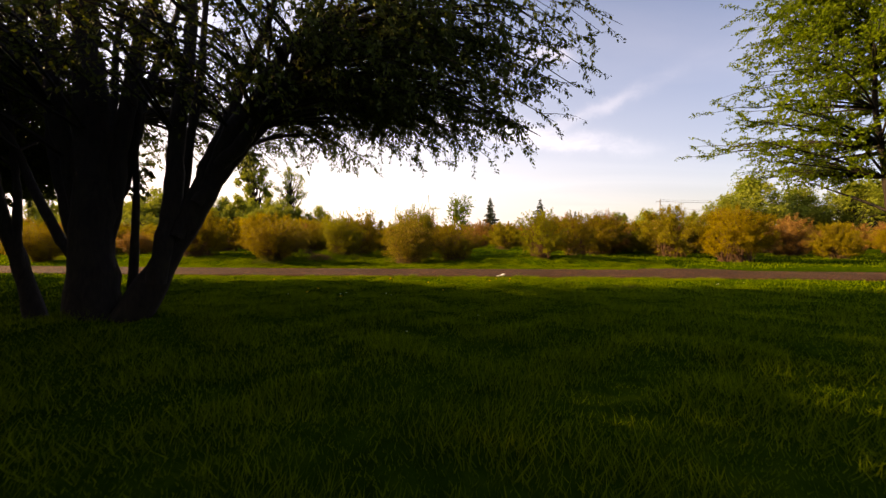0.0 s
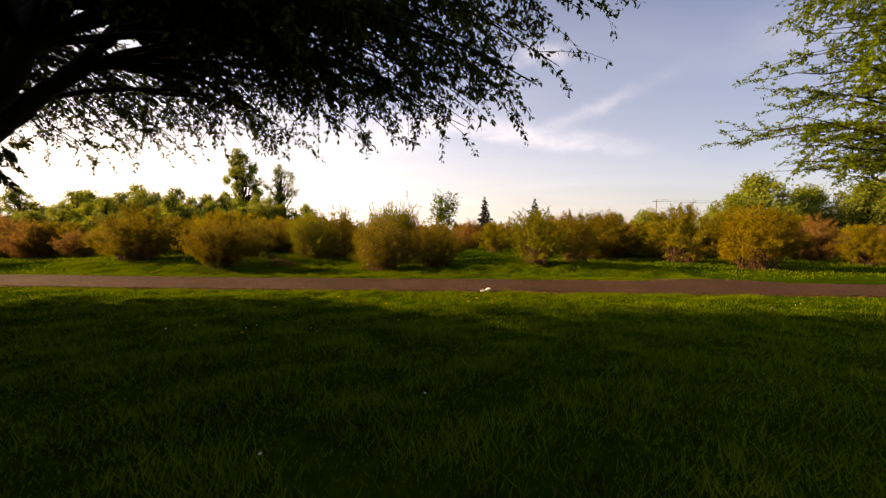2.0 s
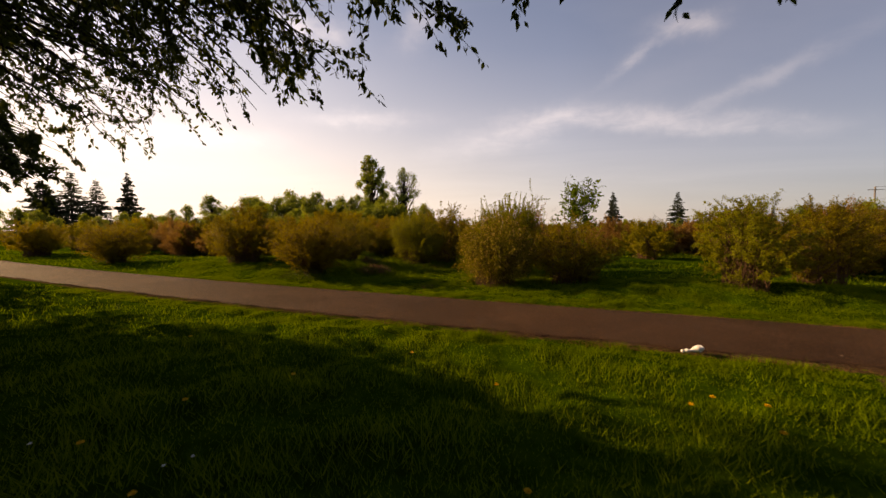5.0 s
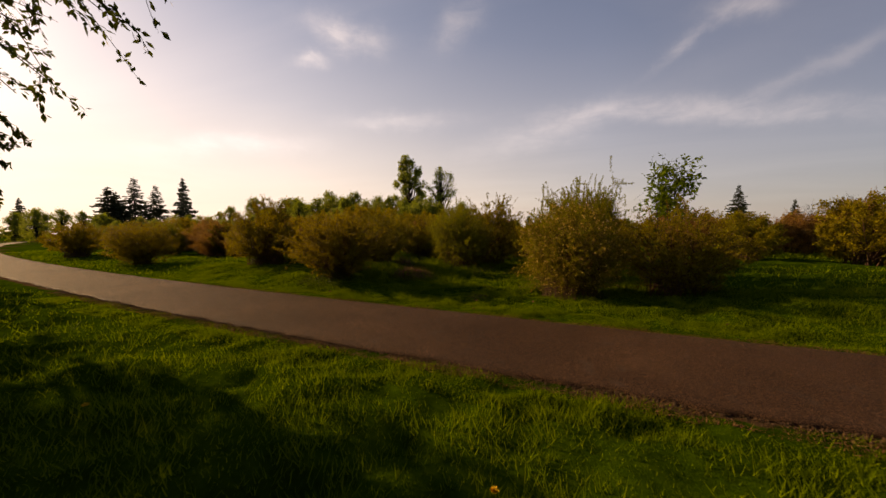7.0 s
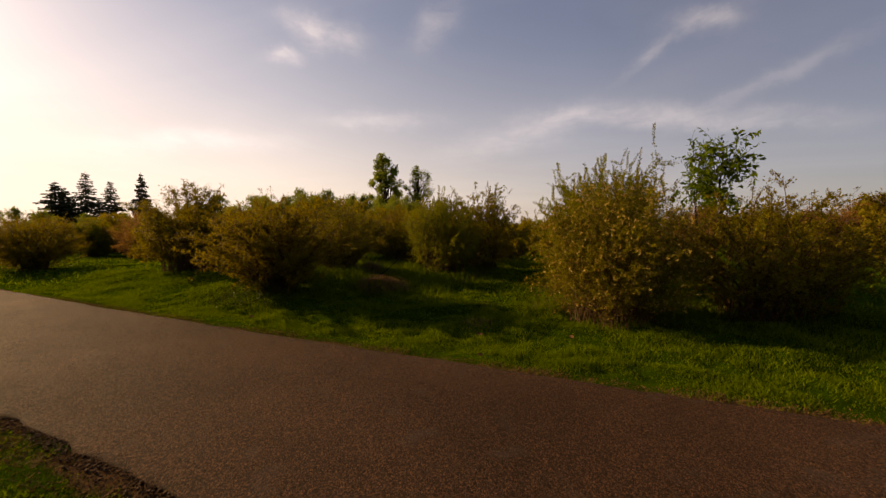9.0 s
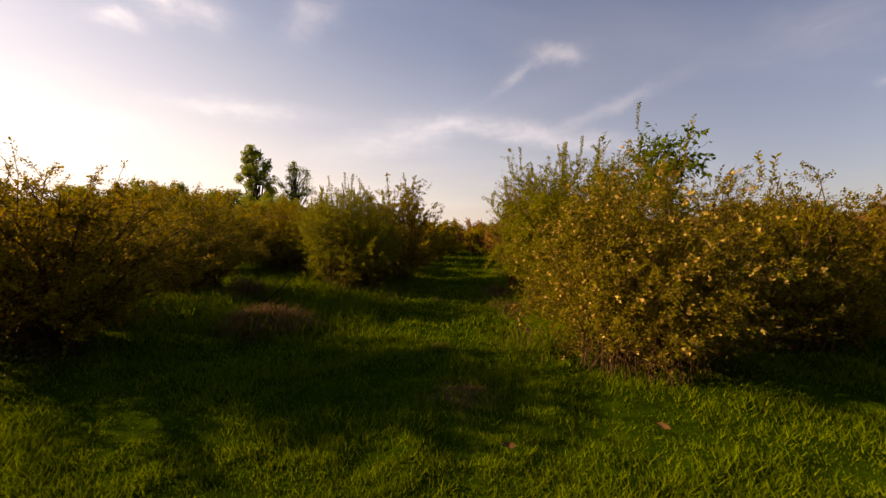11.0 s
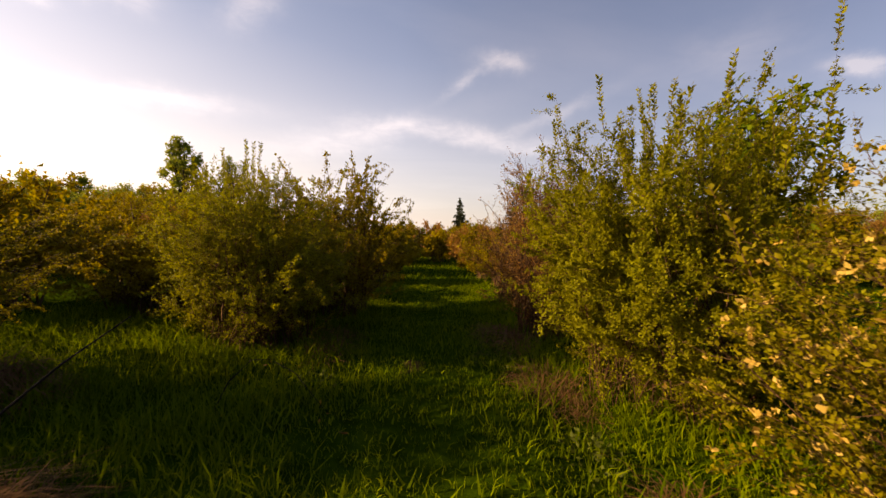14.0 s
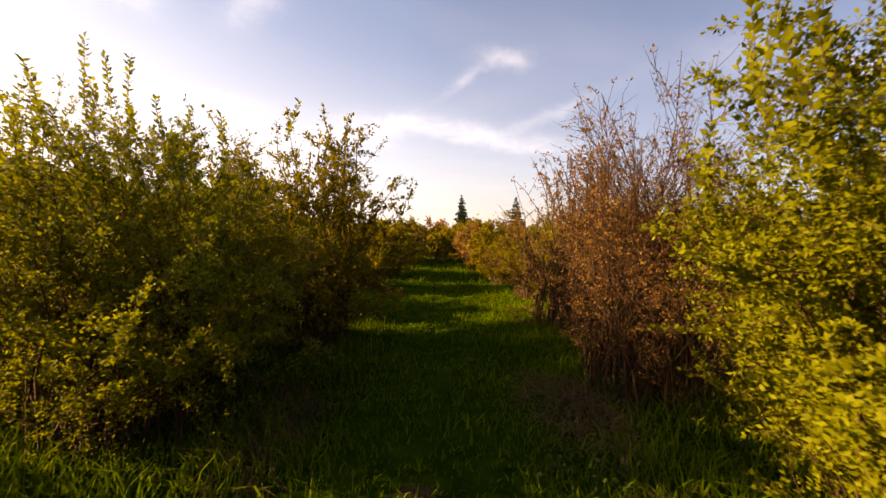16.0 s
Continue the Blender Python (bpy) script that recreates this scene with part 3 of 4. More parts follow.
vase = stand(shrub(10, 1.42, 2.0, "gold", 220, 8, 76000, 0.03, skirt=0.1, foot_r=0.22, label="vase-shaped golden shrub on a dark leafy foot"), -8.2, 17.5)
copy_thing(vase, pose(-20.6, 19.1, ground_z(-20.6, 19.1) - 0.02, 0, 0, 110)).scale = (1.15, 1.15, 1.05)
stand(shrub(11, 1.2, 2.3, "green", 120, 7, 46000, 0.036, skirt=0.4, label="rounded yellow-green leafy shrub by the verge"), 4.0, 17.3)
stand(shrub(12, 1.3, 2.6, "olive", 100, 6, 34000, 0.042, skirt=0.4, label="dark olive shrub behind the verge"), 6.0, 18.3, 0.0, 0.85)

# patterns for the rest of the field, finer ones for the front and coarser ones far off
TALE = {"gold": "golden yellow shrub of the field", "olive": "olive green shrub of the field", "russet": "reddish-brown twiggy shrub of the field",
        "pale": "pale flowering golden shrub of the field", "green": "fresh green shrub of the field"}
KIND = {}
for i, (k, tale) in enumerate(TALE.items()):
    KIND[k, 0] = shrub(21 + i, 1.5, 2.35, k, 110, 6, 52000, 0.04, 0.0, 400 if k == "pale" else 0, label=tale, thick=1.3, skirt=0.4, small=True)
    KIND[k, 1] = shrub(31 + i, 1.55, 2.35, k, 60, 4, 15000, 0.08, 0.0, label=tale, thick=1.6, skirt=0.4, small=True)
    KIND[k, 2] = shrub(41 + i, 1.6, 2.35, k, 26, 3, 4000, 0.16, 0.0, label=tale, thick=2.2, skirt=0.4, small=True)
placed = [(-12.6, 18.9, 1.02, "olive"), (-22.6, 24.0, 0.85, "russet"), (-14.3, 20.4, 0.9, "olive"), (-30.6, 20.8, 1.0, "gold"), (-25.6, 25.5, 1.0, "russet"),
          (-11.6, 23.4, 1.0, "gold"), (12.3, 21.0, 1.25, "pale"), (13.4, 18.0, 1.12, "gold"), (8.7, 22.8, 1.15, "olive"), (10.6, 25.6, 1.3, "russet"),
          (20.2, 22.4, 1.12, "russet"), (20.0, 19.6, 0.8, "olive"), (5.4, 33.0, 1.05, "gold"), (8.3, 34.0, 1.1, "russet"), (2.6, 30.5, 0.95, "russet"),
          (-8.6, 23.8, 0.95, "olive"), (-16.8, 23.6, 0.9, "russet"), (-32, 21.5, 0.9, "olive"), (16.8, 23.0, 1.2, "gold"), (24.5, 20.5, 0.9, "gold")]
placed += [(-28.0, 24.5, 0.9, "green"), (-9.9, 26.8, 0.9, "russet"), (10.5, 33.5, 1.5, "russet"), (-19.6, 23.6, 0.75, "russet")]
used = {}
front = len(placed)
rng = random.Random(5)
for y0 in (25.5, 29, 33.5, 39, 46, 56, 70):
    x = -40.0 - (y0 - 25)
    while x < 40 + (y0 - 25):
        x += rng.uniform(2.8, 4.6) * (1 + (y0 - 25) / 32)
        y = y0 + rng.uniform(-1.6, 1.6)
        if abs(x - trail_x(y)) < 2.2 or (1.0 < x < 4.5 and y < 29) or (abs(x) < 3 and y < 28):
            continue
        placed.append((x, y, rng.uniform(0.75, 1.2), rng.choice(("gold", "gold", "olive", "olive", "russet", "green", "pale"))))
for y in (29.5, 32.5, 36, 40, 45):
    for side in (-1.9, 1.9):
        placed.append((trail_x(y) + side + rng.uniform(-0.2, 0.3), y + rng.uniform(-1, 1), rng.uniform(0.8, 1.0), rng.choice(("gold", "russet", "olive"))))
for dx, y, s, k in ((0.3, 38.5, 0.85, "gold"), (-1.9, 41.0, 0.95, "olive"), (1.9, 40.5, 0.9, "green"), (0.0, 44.0, 1.1, "russet"), (-2.5, 47.0, 1.1, "pale"), (2.6, 46.0, 1.15, "gold")):
    placed.append((trail_x(y) + dx, y, s, k))
placed += [(4.0 + 9 * i, 27.5, 0.9, k) for i, k in enumerate(("pale", "green", "olive"))]
for i, (x, y, s, kind) in enumerate(placed):
    kind = (kind, 0 if i < front else 1 if y < 31 else 2)
    m = Matrix.LocRotScale((x, y, ground_z(x, y) - 0.02), Euler((0, 0, rng.uniform(0, 6.28))), None)
    if kind not in used:
        ob = used[kind] = KIND[kind]
        ob.matrix_basis = m
    else:
        ob = copy_thing(used[kind], m)
    ob.scale = (s, s, s * rng.uniform(0.9, 1.1))

# ---- trees ----


def tree(name, seed, stems, crown, n_bough, n_twig, n_leaf, size, leaf, label, droop=0.25, category="tree", hang=0.5, bough_r=0.03, small=False, bare=0.0):
    """stems: (root xy, top xyz, radius); crown(rng) gives a place in the crown. Boughs run from the stems into the crown, twigs and leaves hang from them."""
    rng = np.random.default_rng(seed)
    foot = tagged(new(name), label, category)
    thick, lines, ends, knots = [], [], [], []
    for root, top, rad in stems:
        limb = len(root) == 3
        a, b = np.array(root if limb else (*root, -0.08), float), np.array(top, float)
        s = np.linspace(0, 1, 9)[:, None]
        bend = np.concatenate([s ** 0.9, s ** 0.9, s ** 1.08], 1) if limb else np.concatenate([s ** 0.95] * 3, 1)
        line = a + (b - a) * bend + rng.normal(size=(9, 3)) * 0.07 * np.sqrt(s)
        flare = np.array([1.05, 1.0, 0.93, 0.85, 0.74, 0.62, 0.48, 0.33, 0.16]) if limb else np.array([1.45, 1.05, 0.95, 0.85, 0.74, 0.62, 0.48, 0.33, 0.16])
        q = np.linspace(0, 8, 33)
        fine = np.stack([np.interp(q, range(9), line[:, k]) for k in range(3)], 1)
        for _ in range(2):
            fine[1:-1] = (fine[:-2] + 2 * fine[1:-1] + fine[2:]) / 4
        own = np.random.default_rng(seed + 900 + len(thick))
        knobs = 1 + 0.06 * own.normal(size=33)
        thick.append((fine + own.normal(size=(33, 3)) * rad * 0.05, rad * np.interp(q, range(9), flare) * knobs))
        knots += [(p, rad * f) for p, f in zip(line[2:], flare[2:])]
    where = np.array([k[0] for k in knots])
    for i in range(n_bough):
        goal = crown(rng)
        d = np.linalg.norm((where - goal) * np.array([1, 1, 1.3]), axis=1) + np.where(where[:, 2] > goal[2] + 0.3, 3.0, 0) + rng.uniform(0, 0.8, len(where))
        k = int(np.argmin(d))
        span = np.linalg.norm(goal - where[k])
        line = bow(where[k], goal, droop * span * 0.5, 8, rng, 0.05)
        r0 = min(knots[k][1] * 0.6, bough_r * (0.5 + 0.22 * span))
        lines.append((line, np.linspace(r0, 0.005, 8)))
        for j in range(n_twig):
            f = rng.uniform(0.3, 1.0) * 7
            q = int(min(f, 6))
            at = line[q] + (line[q + 1] - line[q]) * (f - q)
            dirn = unit(unit(line[q + 1] - line[q]) * 0.8 + rng.normal(size=3) * 0.6 + np.array([0, 0, -hang * 0.4]))
            ln = rng.uniform(0.3, 0.8)
            end = at + dirn * ln + np.array([0, 0, -hang * ln * 0.35])
            tw = bow(at, end, 0.06 * ln, 4, rng, 0.02)
            lines.append((tw, np.array([0.006, 0.0045, 0.003, 0.0015])))
            ends.append(tw)
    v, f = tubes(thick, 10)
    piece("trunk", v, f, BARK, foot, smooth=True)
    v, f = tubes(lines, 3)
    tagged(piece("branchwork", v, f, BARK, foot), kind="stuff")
    ends = np.array(ends)
    rim = np.clip((np.hypot(ends[:, 0, 0], ends[:, 0, 1]) - bare) / 2.5, 0.3, 1.0) if bare else np.ones(len(ends))
    pick, t = rng.choice(len(ends), n_leaf, p=rim / rim.sum()), rng.uniform(0.05, 1, n_leaf) * 3
    seg = np.minimum(t.astype(int), 2)
    a, b = ends[pick, seg], ends[pick, seg + 1]
    pos = a + (b - a) * (t - seg)[:, None] + rng.normal(size=(n_leaf, 3)) * 0.02
    along = unit(b - a) * 0.5 + rng.normal(size=(n_leaf, 3)) * 0.55 + np.array([0, 0, -hang * 0.9])
    L = size * rng.uniform(0.6, 1.25, n_leaf)
    v, f = leaves(pos, along, L, L * rng.uniform(0.17, 0.27, n_leaf) * (1.4 if small else 1.0), rng, small=small)
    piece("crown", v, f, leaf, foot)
    return foot


def willow_crown(rng):
    """Spreads wide over the lawn, low at its rim, open near the stems."""
    a, u = rng.uniform(0, 2 * np.pi), rng.uniform(0.22, 1) ** 0.55
    reach = 6.65 * u * (1 + 0.1 * np.sin(3 * a + 1))
    z = rng.uniform(2.8 + 0.6 * (1 - u), 8.2 - 2.6 * u * u)
    if rng.uniform() < 0.4:
        z = rng.uniform(2.85, 4.0) + 0.8 * (1 - u)
    reach *= 1 - 0.16 * max(0.0, np.cos(a)) * (1 - min(1.0, max(0.0, (z - 3.2) / 1.6)))
    return np.array([0.7 + np.cos(a) * reach, np.sin(a) * reach * 0.6 + 1.25, z])


WILLOW_STEMS = [((-0.42, 0.0), (-0.72, 0.5, 6.8), 0.27), ((0.08, 0.0), (2.9, 1.0, 5.6), 0.18),
                ((-0.45, 0.0, 0.9), (-2.4, 0.9, 5.8), 0.14), ((-0.5, 0.05, 1.1), (-1.6, 0.3, 6.8), 0.13), ((-0.42, 0.05, 0.6), (0.1, 1.0, 7.2), 0.13),
                ((-0.55, 0.0, 0.75), (-3.3, 0.7, 4.6), 0.07), ((-0.4, 0.1, 1.3), (-0.1, 1.9, 6.6), 0.09), ((-0.5, 0.1, 1.4), (-1.2, 1.8, 6.4), 0.08),
                ((0.5, 0.0, 0.5), (1.2, 0.4, 7.0), 0.13), ((0.75, 0.1, 1.2), (2.0, 1.4, 6.6), 0.11), ((0.6, 0.1, 0.9), (0.75, 1.4, 7.2), 0.08),
                ((1.3, 0.3, 2.3), (3.4, 0.3, 5.2), 0.1), ((1.0, 0.2, 1.7), (2.6, 2.0, 5.8), 0.09), ((-0.1, 0.25), (-0.3, 0.9, 5.0), 0.06),
                ((-1.55, 0.25), (-3.6, 0.8, 5.6), 0.1), ((-1.75, 0.25, 0.7), (-2.6, 0.9, 5.4), 0.06)]
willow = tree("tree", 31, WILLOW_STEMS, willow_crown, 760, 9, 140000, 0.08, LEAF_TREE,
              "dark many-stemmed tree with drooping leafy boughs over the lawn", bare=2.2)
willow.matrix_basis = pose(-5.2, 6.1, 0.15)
row = tree("tree", 33, WILLOW_STEMS, willow_crown, 220, 6, 90000, 0.13, LEAF_TREE, "dark leafy tree, one of a set mostly unseen and added to shade the lawn", small=True)
# mostly out of view: added crowns that block sun and sky from the lawn
SHADE_ROW = [(-13.4, 8.2, 10), (-17.8, 9.2, 190), (-24.0, 10.2, 350), (-8.6, 2.2, 170), (-12.6, 6.4, 200), (-30, 11.2, 175), (-16.5, 3.0, 90), (-20, 7.6, 170),
       (-4.0, -3.2, 80), (-11.8, 2.4, 300), (-9.5, -1.6, 40), (3.5, -3.6, 170), (9.5, -3.0, 190), (-1.0, -8.0, 30), (-8.5, -7.0, 250), (5.0, -9.0, 330), (12.5, 2.0, 100), (0.0, -3.4, 10), (-11.5, 4.8, 60), (-16.0, 7.2, 130)]
for i, (x, y, turn) in enumerate(SHADE_ROW):
    at = pose(x, y, ground_z(x, y), 0, 0, turn)
    if i:
        copy_thing(row, at)
    else:
        row.matrix_basis = at
        row.scale = (0.8, 0.8, 0.85)


def tier_crown(rng):
    a, u = rng.uniform(0, 2 * np.pi), rng.uniform(0.05, 1) ** 0.55
    tier = rng.integers(0, 10)
    z = 3.7 + tier * 0.66 + rng.normal() * 0.12
    reach = 5.0 * u * (1 - 0.05 * tier) * (0.85 + 0.25 * rng.uniform())
    return np.array([np.cos(a) * reach, np.sin(a) * reach, z + (0.4 if tier > 1 else -0.8) * (1 - u)])


spring = tree("tree", 37, [((0, 0), (0.2, 0.1, 9.2), 0.2), ((0.1, 0.1), (-1.0, 0.4, 7.5), 0.1)], tier_crown, 480, 10, 170000, 0.085, LEAF_SPRING,
              "fresh green tree with level layered boughs above the lawn", droop=0.05, hang=0.1)
spring.matrix_basis = pose(11.6, 10.2, 0)


def ash_crown(rng):
    a, u = rng.uniform(0, 2 * np.pi), rng.uniform() ** 0.5
    z = rng.uniform(1.9, 3.3)
    return np.array([np.cos(a) * 0.75 * u, np.sin(a) * 0.75 * u, z])


ash = tree("young_tree", 41, [((0, 0), (0.1, 0, 3.3), 0.035), ((0.05, 0.05), (-0.5, 0.2, 3.0), 0.025)], ash_crown, 30, 7, 2000, 0.13, LEAF_SPRING,
           "slender young green tree rising behind the shrubs", hang=0.2, bough_r=0.012)
ash.matrix_basis = pose(0.55, 21.9, 0)


def far_tree(name, seed, h, r, low, n, size, leaf, label, tilt=0.0, count=34):
    """A distant broadleaf: trunk, limbs and some thousand leaf clumps gathered on lobes."""
    rng = np.random.default_rng(seed)
    foot = tagged(new(name), label, "tree", "trees beyond the field")
    lobes = []
    for i in range(count):
        a, u, z = rng.uniform(0, 6.28), rng.uniform() ** 0.5, rng.uniform(low, 1.0)
        prof = np.sin(np.pi * np.clip((z - low) / (1.05 - low) * 0.8 + 0.18, 0, 1))
        lobes.append((np.array([np.cos(a) * u * r * prof + tilt * z, np.sin(a) * u * r * prof, z * h * 0.93]), rng.uniform(0.17, 0.36) * r * (34 / count) ** 0.4))
    top = np.array([tilt, 0, h * 0.85])
    lines = [(bow(np.array([0, 0, -0.3]), top, 0, 7, rng, 0.1), np.linspace(0.03, 0.006, 7) * h)]
    for c, q in lobes:
        k = lines[0][0][rng.integers(1, 5)]
        lines.append((bow(k, c, 0.03 * h, 5, rng, 0.05), np.linspace(0.009, 0.002, 5) * h))
        for j in range(2):
            lines.append((bow(c, c + rng.normal(size=3) * q * 0.8, 0, 3, rng, 0.05), np.array([0.003, 0.002, 0.001]) * h))
    v, f = tubes(lines, 3)
    piece("trunk", v, f, BARK, foot)
    if n:
        pick = rng.integers(0, len(lobes), n)
        c, q = np.array([l[0] for l in lobes])[pick], np.array([l[1] for l in lobes])[pick]
        d = unit(rng.normal(size=(n, 3)))
        pos = c + d * (q * rng.uniform(0.1, 1.25, n))[:, None] * np.array([1, 1, 0.95])
        L = size * rng.uniform(0.5, 1.4, n)
        v, f = leaves(pos, d + rng.normal(size=(n, 3)) * 0.7, L, L * 0.45, rng, small=True, face=unit(pos - np.array([0, 0, 0.45 * h])) + np.array([0, 0, 0.4]))
        piece("crown", v, f, leaf, foot)
    return foot


def fir(seed, h, tiers, label, spread=0.25):
    """A conifer: whorls of drooping boughs up a straight stem, each bough hung with sprays of needles."""
    rng = np.random.default_rng(seed)
    foot = tagged(new("fir_tree"), label, "fir tree", "dark firs on the skyline")
    lines = [(np.array([[0, 0, -0.5], [0, 0, h * 0.5], [0, 0, h]]), np.array([0.016, 0.01, 0.001]) * h)]
    P, D, S = [], [], []
    for i in range(tiers):
        z = h * (0.05 + 0.93 * (i + rng.uniform(-0.3, 0.3)) / tiers)
        far = max(1 - z / h, 0.0) ** 0.8 * spread * h * rng.uniform(0.8, 1.12) + 0.006 * h
        level = z
        for a in rng.uniform(0, 0.9) + np.arange(8) * 0.785 + rng.normal(size=8) * 0.25:
            ln = far * rng.uniform(0.45, 1.12)
            z = level + rng.uniform(-0.8, 0.5) * 0.93 * h / tiers
            t = np.linspace(0, 1, 4)
            sag = -0.34 * t + 0.2 * t * t
            bough = np.stack([np.cos(a) * ln * t, np.sin(a) * ln * t, z + ln * sag], 1)
            lines.append((bough, np.linspace(0.0028, 0.0006, 4) * h))
            k = 14 + int(60 * ln / (spread * h))
            u = rng.uniform(0.06, 1, k)
            wide = rng.normal(size=k) * ln * 0.17 * (1.1 - u)
            P.append(np.stack([np.cos(a) * ln * u - np.sin(a) * wide, np.sin(a) * ln * u + np.cos(a) * wide, z + ln * (-0.34 * u + 0.2 * u * u) + rng.normal(size=k) * 0.004 * h], 1))
            D.append(np.stack([np.cos(a) - np.sin(a) * wide / ln, np.sin(a) + np.cos(a) * wide / ln, np.full(k, -0.35)], 1) + rng.normal(size=(k, 3)) * 0.4)
            S.append(h * 0.043 * rng.uniform(0.5, 1.3, k) * (0.25 + 0.75 * ln / (spread * h)))
    v, f = tubes(lines, 3)
    piece("trunk", v, f, BARK, foot)
    pos, along, L = np.concatenate(P), np.concatenate(D), np.concatenate(S)
    v, f = leaves(pos, along, L, L * 0.42, rng, small=True)
    piece("crown", v, f, NEEDLES, foot)
    return foot


FIRS = [fir(51, 24.0, 32, "dark pointed fir on the skyline"), fir(52, 24.0, 24, "dark fir with open level boughs on the skyline", 0.3)]
for i, (x, y, s, wide, kind) in enumerate(((-170, 113, 1.1, 1.0, 0), (49.7, 188, 0.83, 1.15, 1), (-181.6, 91.4, 0.86, 1.75, 0), (-178, 98.6, 1.04, 1.25, 1), (-174.7, 104.8, 0.93, 1.25, 1), (-186, 96, 0.8, 1.6, 0),
                                           (26.4, 205, 0.93, 1.1, 0), (85, 235, 0.7, 1.0, 1), (-238, 85, 0.75, 1.1, 0), (-233, 74, 0.68, 1.1, 1), (66, 150, 0.42, 1.1, 0))):
    at = pose(x, y, 0, 0, 0, x * 7)
    ob = FIRS[i] if i < 2 else copy_thing(FIRS[kind], at)
    ob.matrix_basis = at
    ob.scale = (s * wide, s * wide, s)

TREES = [far_tree("broadleaf_tree", 61, 9.0, 3.6, 0.03, 6500, 0.27, LEAF_FAR, "soft green broadleaf tree beyond the shrubs", 0.0, 80),
         far_tree("broadleaf_tree", 62, 8.0, 4.2, 0.03, 7000, 0.27, LEAF_FAR, "soft green broadleaf tree beyond the shrubs", 0.0, 90),
         far_tree("broadleaf_tree", 63, 10.0, 3.0, 0.04, 6000, 0.27, LEAF_FAR, "soft green broadleaf tree beyond the shrubs", 0.6, 80)]
spots = []
rng = random.Random(8)
for az in np.arange(-62, 76, 1.45):
    a = radians(az + rng.uniform(-0.9, 0.9))
    d = rng.uniform(78, 120)
    if -26 < az < 24:
        s = rng.uniform(0.5, 0.78) * (d / 100)
        d *= 1.5
    elif az > 50:
        s = rng.uniform(0.5, 0.7) * (d / 100)
    elif az >= 24:
        s = rng.uniform(0.9, 1.15) * (d / 92)
    else:
        s = rng.uniform(0.6, 0.85) * (d / 100)
    spots.append((-math.sin(a) * d, 8 + math.cos(a) * d, s))
for az in np.arange(20, 56, 1.7):
    a = radians(az + rng.uniform(-0.9, 0.9))
    d = rng.uniform(60, 74)
    spots.append((-math.sin(a) * d, 8 + math.cos(a) * d, rng.uniform(0.62, 0.8) if az < 48 else rng.uniform(0.45, 0.55)))
spots.append((33, 60, 0.7))
for i, (x, y, s) in enumerate(spots):
    k = i % 3
    turn = rng.uniform(0, 360)
    if i < 3:
        ob = TREES[k]
        ob.matrix_basis = pose(x, y, 0, 0, 0, turn)
    else:
        ob = copy_thing(TREES[k], pose(x, y, 0, 0, 0, turn))
    ob.scale = (s, s, s * rng.uniform(0.85, 1.15))
dome = far_tree("broadleaf_tree", 64, 8.5, 4.2, 0.03, 11000, 0.24, LEAF_FAR, "dense olive green tree behind the shrubs", 0.0, 60)
for i, (x, y, s) in enumerate(((28.7, 35.0, 0.8), (24.5, 33.0, 0.56), (33.5, 36, 0.7), (36, 33, 0.72), (42, 36, 0.8), (47, 33, 0.75))):
    ob = copy_thing(dome, pose(x, y, 0, 0, 0, 70 * i)) if i else dome
    ob.matrix_basis = pose(x, y, 0, 0, 0, 70 * i)
    ob.scale = (s, s, s)
pair = far_tree("tall_tree", 71, 38.0, 7.5, 0.3, 9000, 0.75, LEAF_FAR, "tall dark green tree rising above the tree line", -2.0, 60)
pair.matrix_basis = pose(-81, 160, 0, 0, 0, 20)
pair = far_tree("tall_tree", 72, 33.0, 8.0, 0.3, 5000, 0.5, LEAF_FAR, "tall thin-leaved tree rising above the tree line", 2.0, 70)
pair.matrix_basis = pose(-69, 163, 0)
bare = far_tree("bare_tree", 75, 9.5, 4.0, 0.25, 0, 0.3, LEAF_FAR, "leafless grey tree beyond the field")
bare.matrix_basis = pose(49, 118, 0)
for x, y, s in ((55, 116, 0.95), (44.5, 121, 0.85), (30, 140, 0.8)):
    copy_thing(bare, pose(x, y, 0, 0, 0, x * 13)).scale = (s, s, s)


# ---- small things ----


def build_crumbs():
    """Broken tarmac along the near edge of the path."""
    rng = np.random.default_rng(81)
    n = 12000
    x = rng.uniform(-14, 9, n)
    y = np.array([path_near(a) for a in x]) - np.abs(rng.normal(size=n)) * 0.07 + 0.05
    s = 0.0025 + 0.0055 * rng.uniform(size=n) ** 2
    cube = np.array([[-1, -1, -0.7], [1, -1, -0.7], [1, 1, -0.7], [-1, 1, -0.7], [-0.7, -0.7, 0.8], [0.7, -0.7, 0.8], [0.7, 0.7, 0.8], [-0.7, 0.7, 0.8]])
    a = rng.uniform(0, 6.28, n)
    shape = cube[None] * (1 + 0.35 * rng.normal(size=(n, 8, 3)))
    X = shape[..., 0] * np.cos(a)[:, None] - shape[..., 1] * np.sin(a)[:, None]
    Y = shape[..., 0] * np.sin(a)[:, None] + shape[..., 1] * np.cos(a)[:, None]
    v = np.stack([X, Y, shape[..., 2]], -1) * s[:, None, None] + np.stack([x, y, 0.012 + 0 * x], 1)[:, None]
    q = np.array([[0, 3, 2, 1], [4, 5, 6, 7], [0, 1, 5, 4], [1, 2, 6, 5], [2, 3, 7, 6], [3, 0, 4, 7]])
    ob = piece("edge_rubble", v.reshape(-1, 3), (np.arange(n)[:, None, None] * 8 + q).reshape(-1, 4), CRUMB)
    return tagged(ob, "dark crumbs of broken tarmac along the path edge", "rubble", kind="stuff")


build_crumbs()


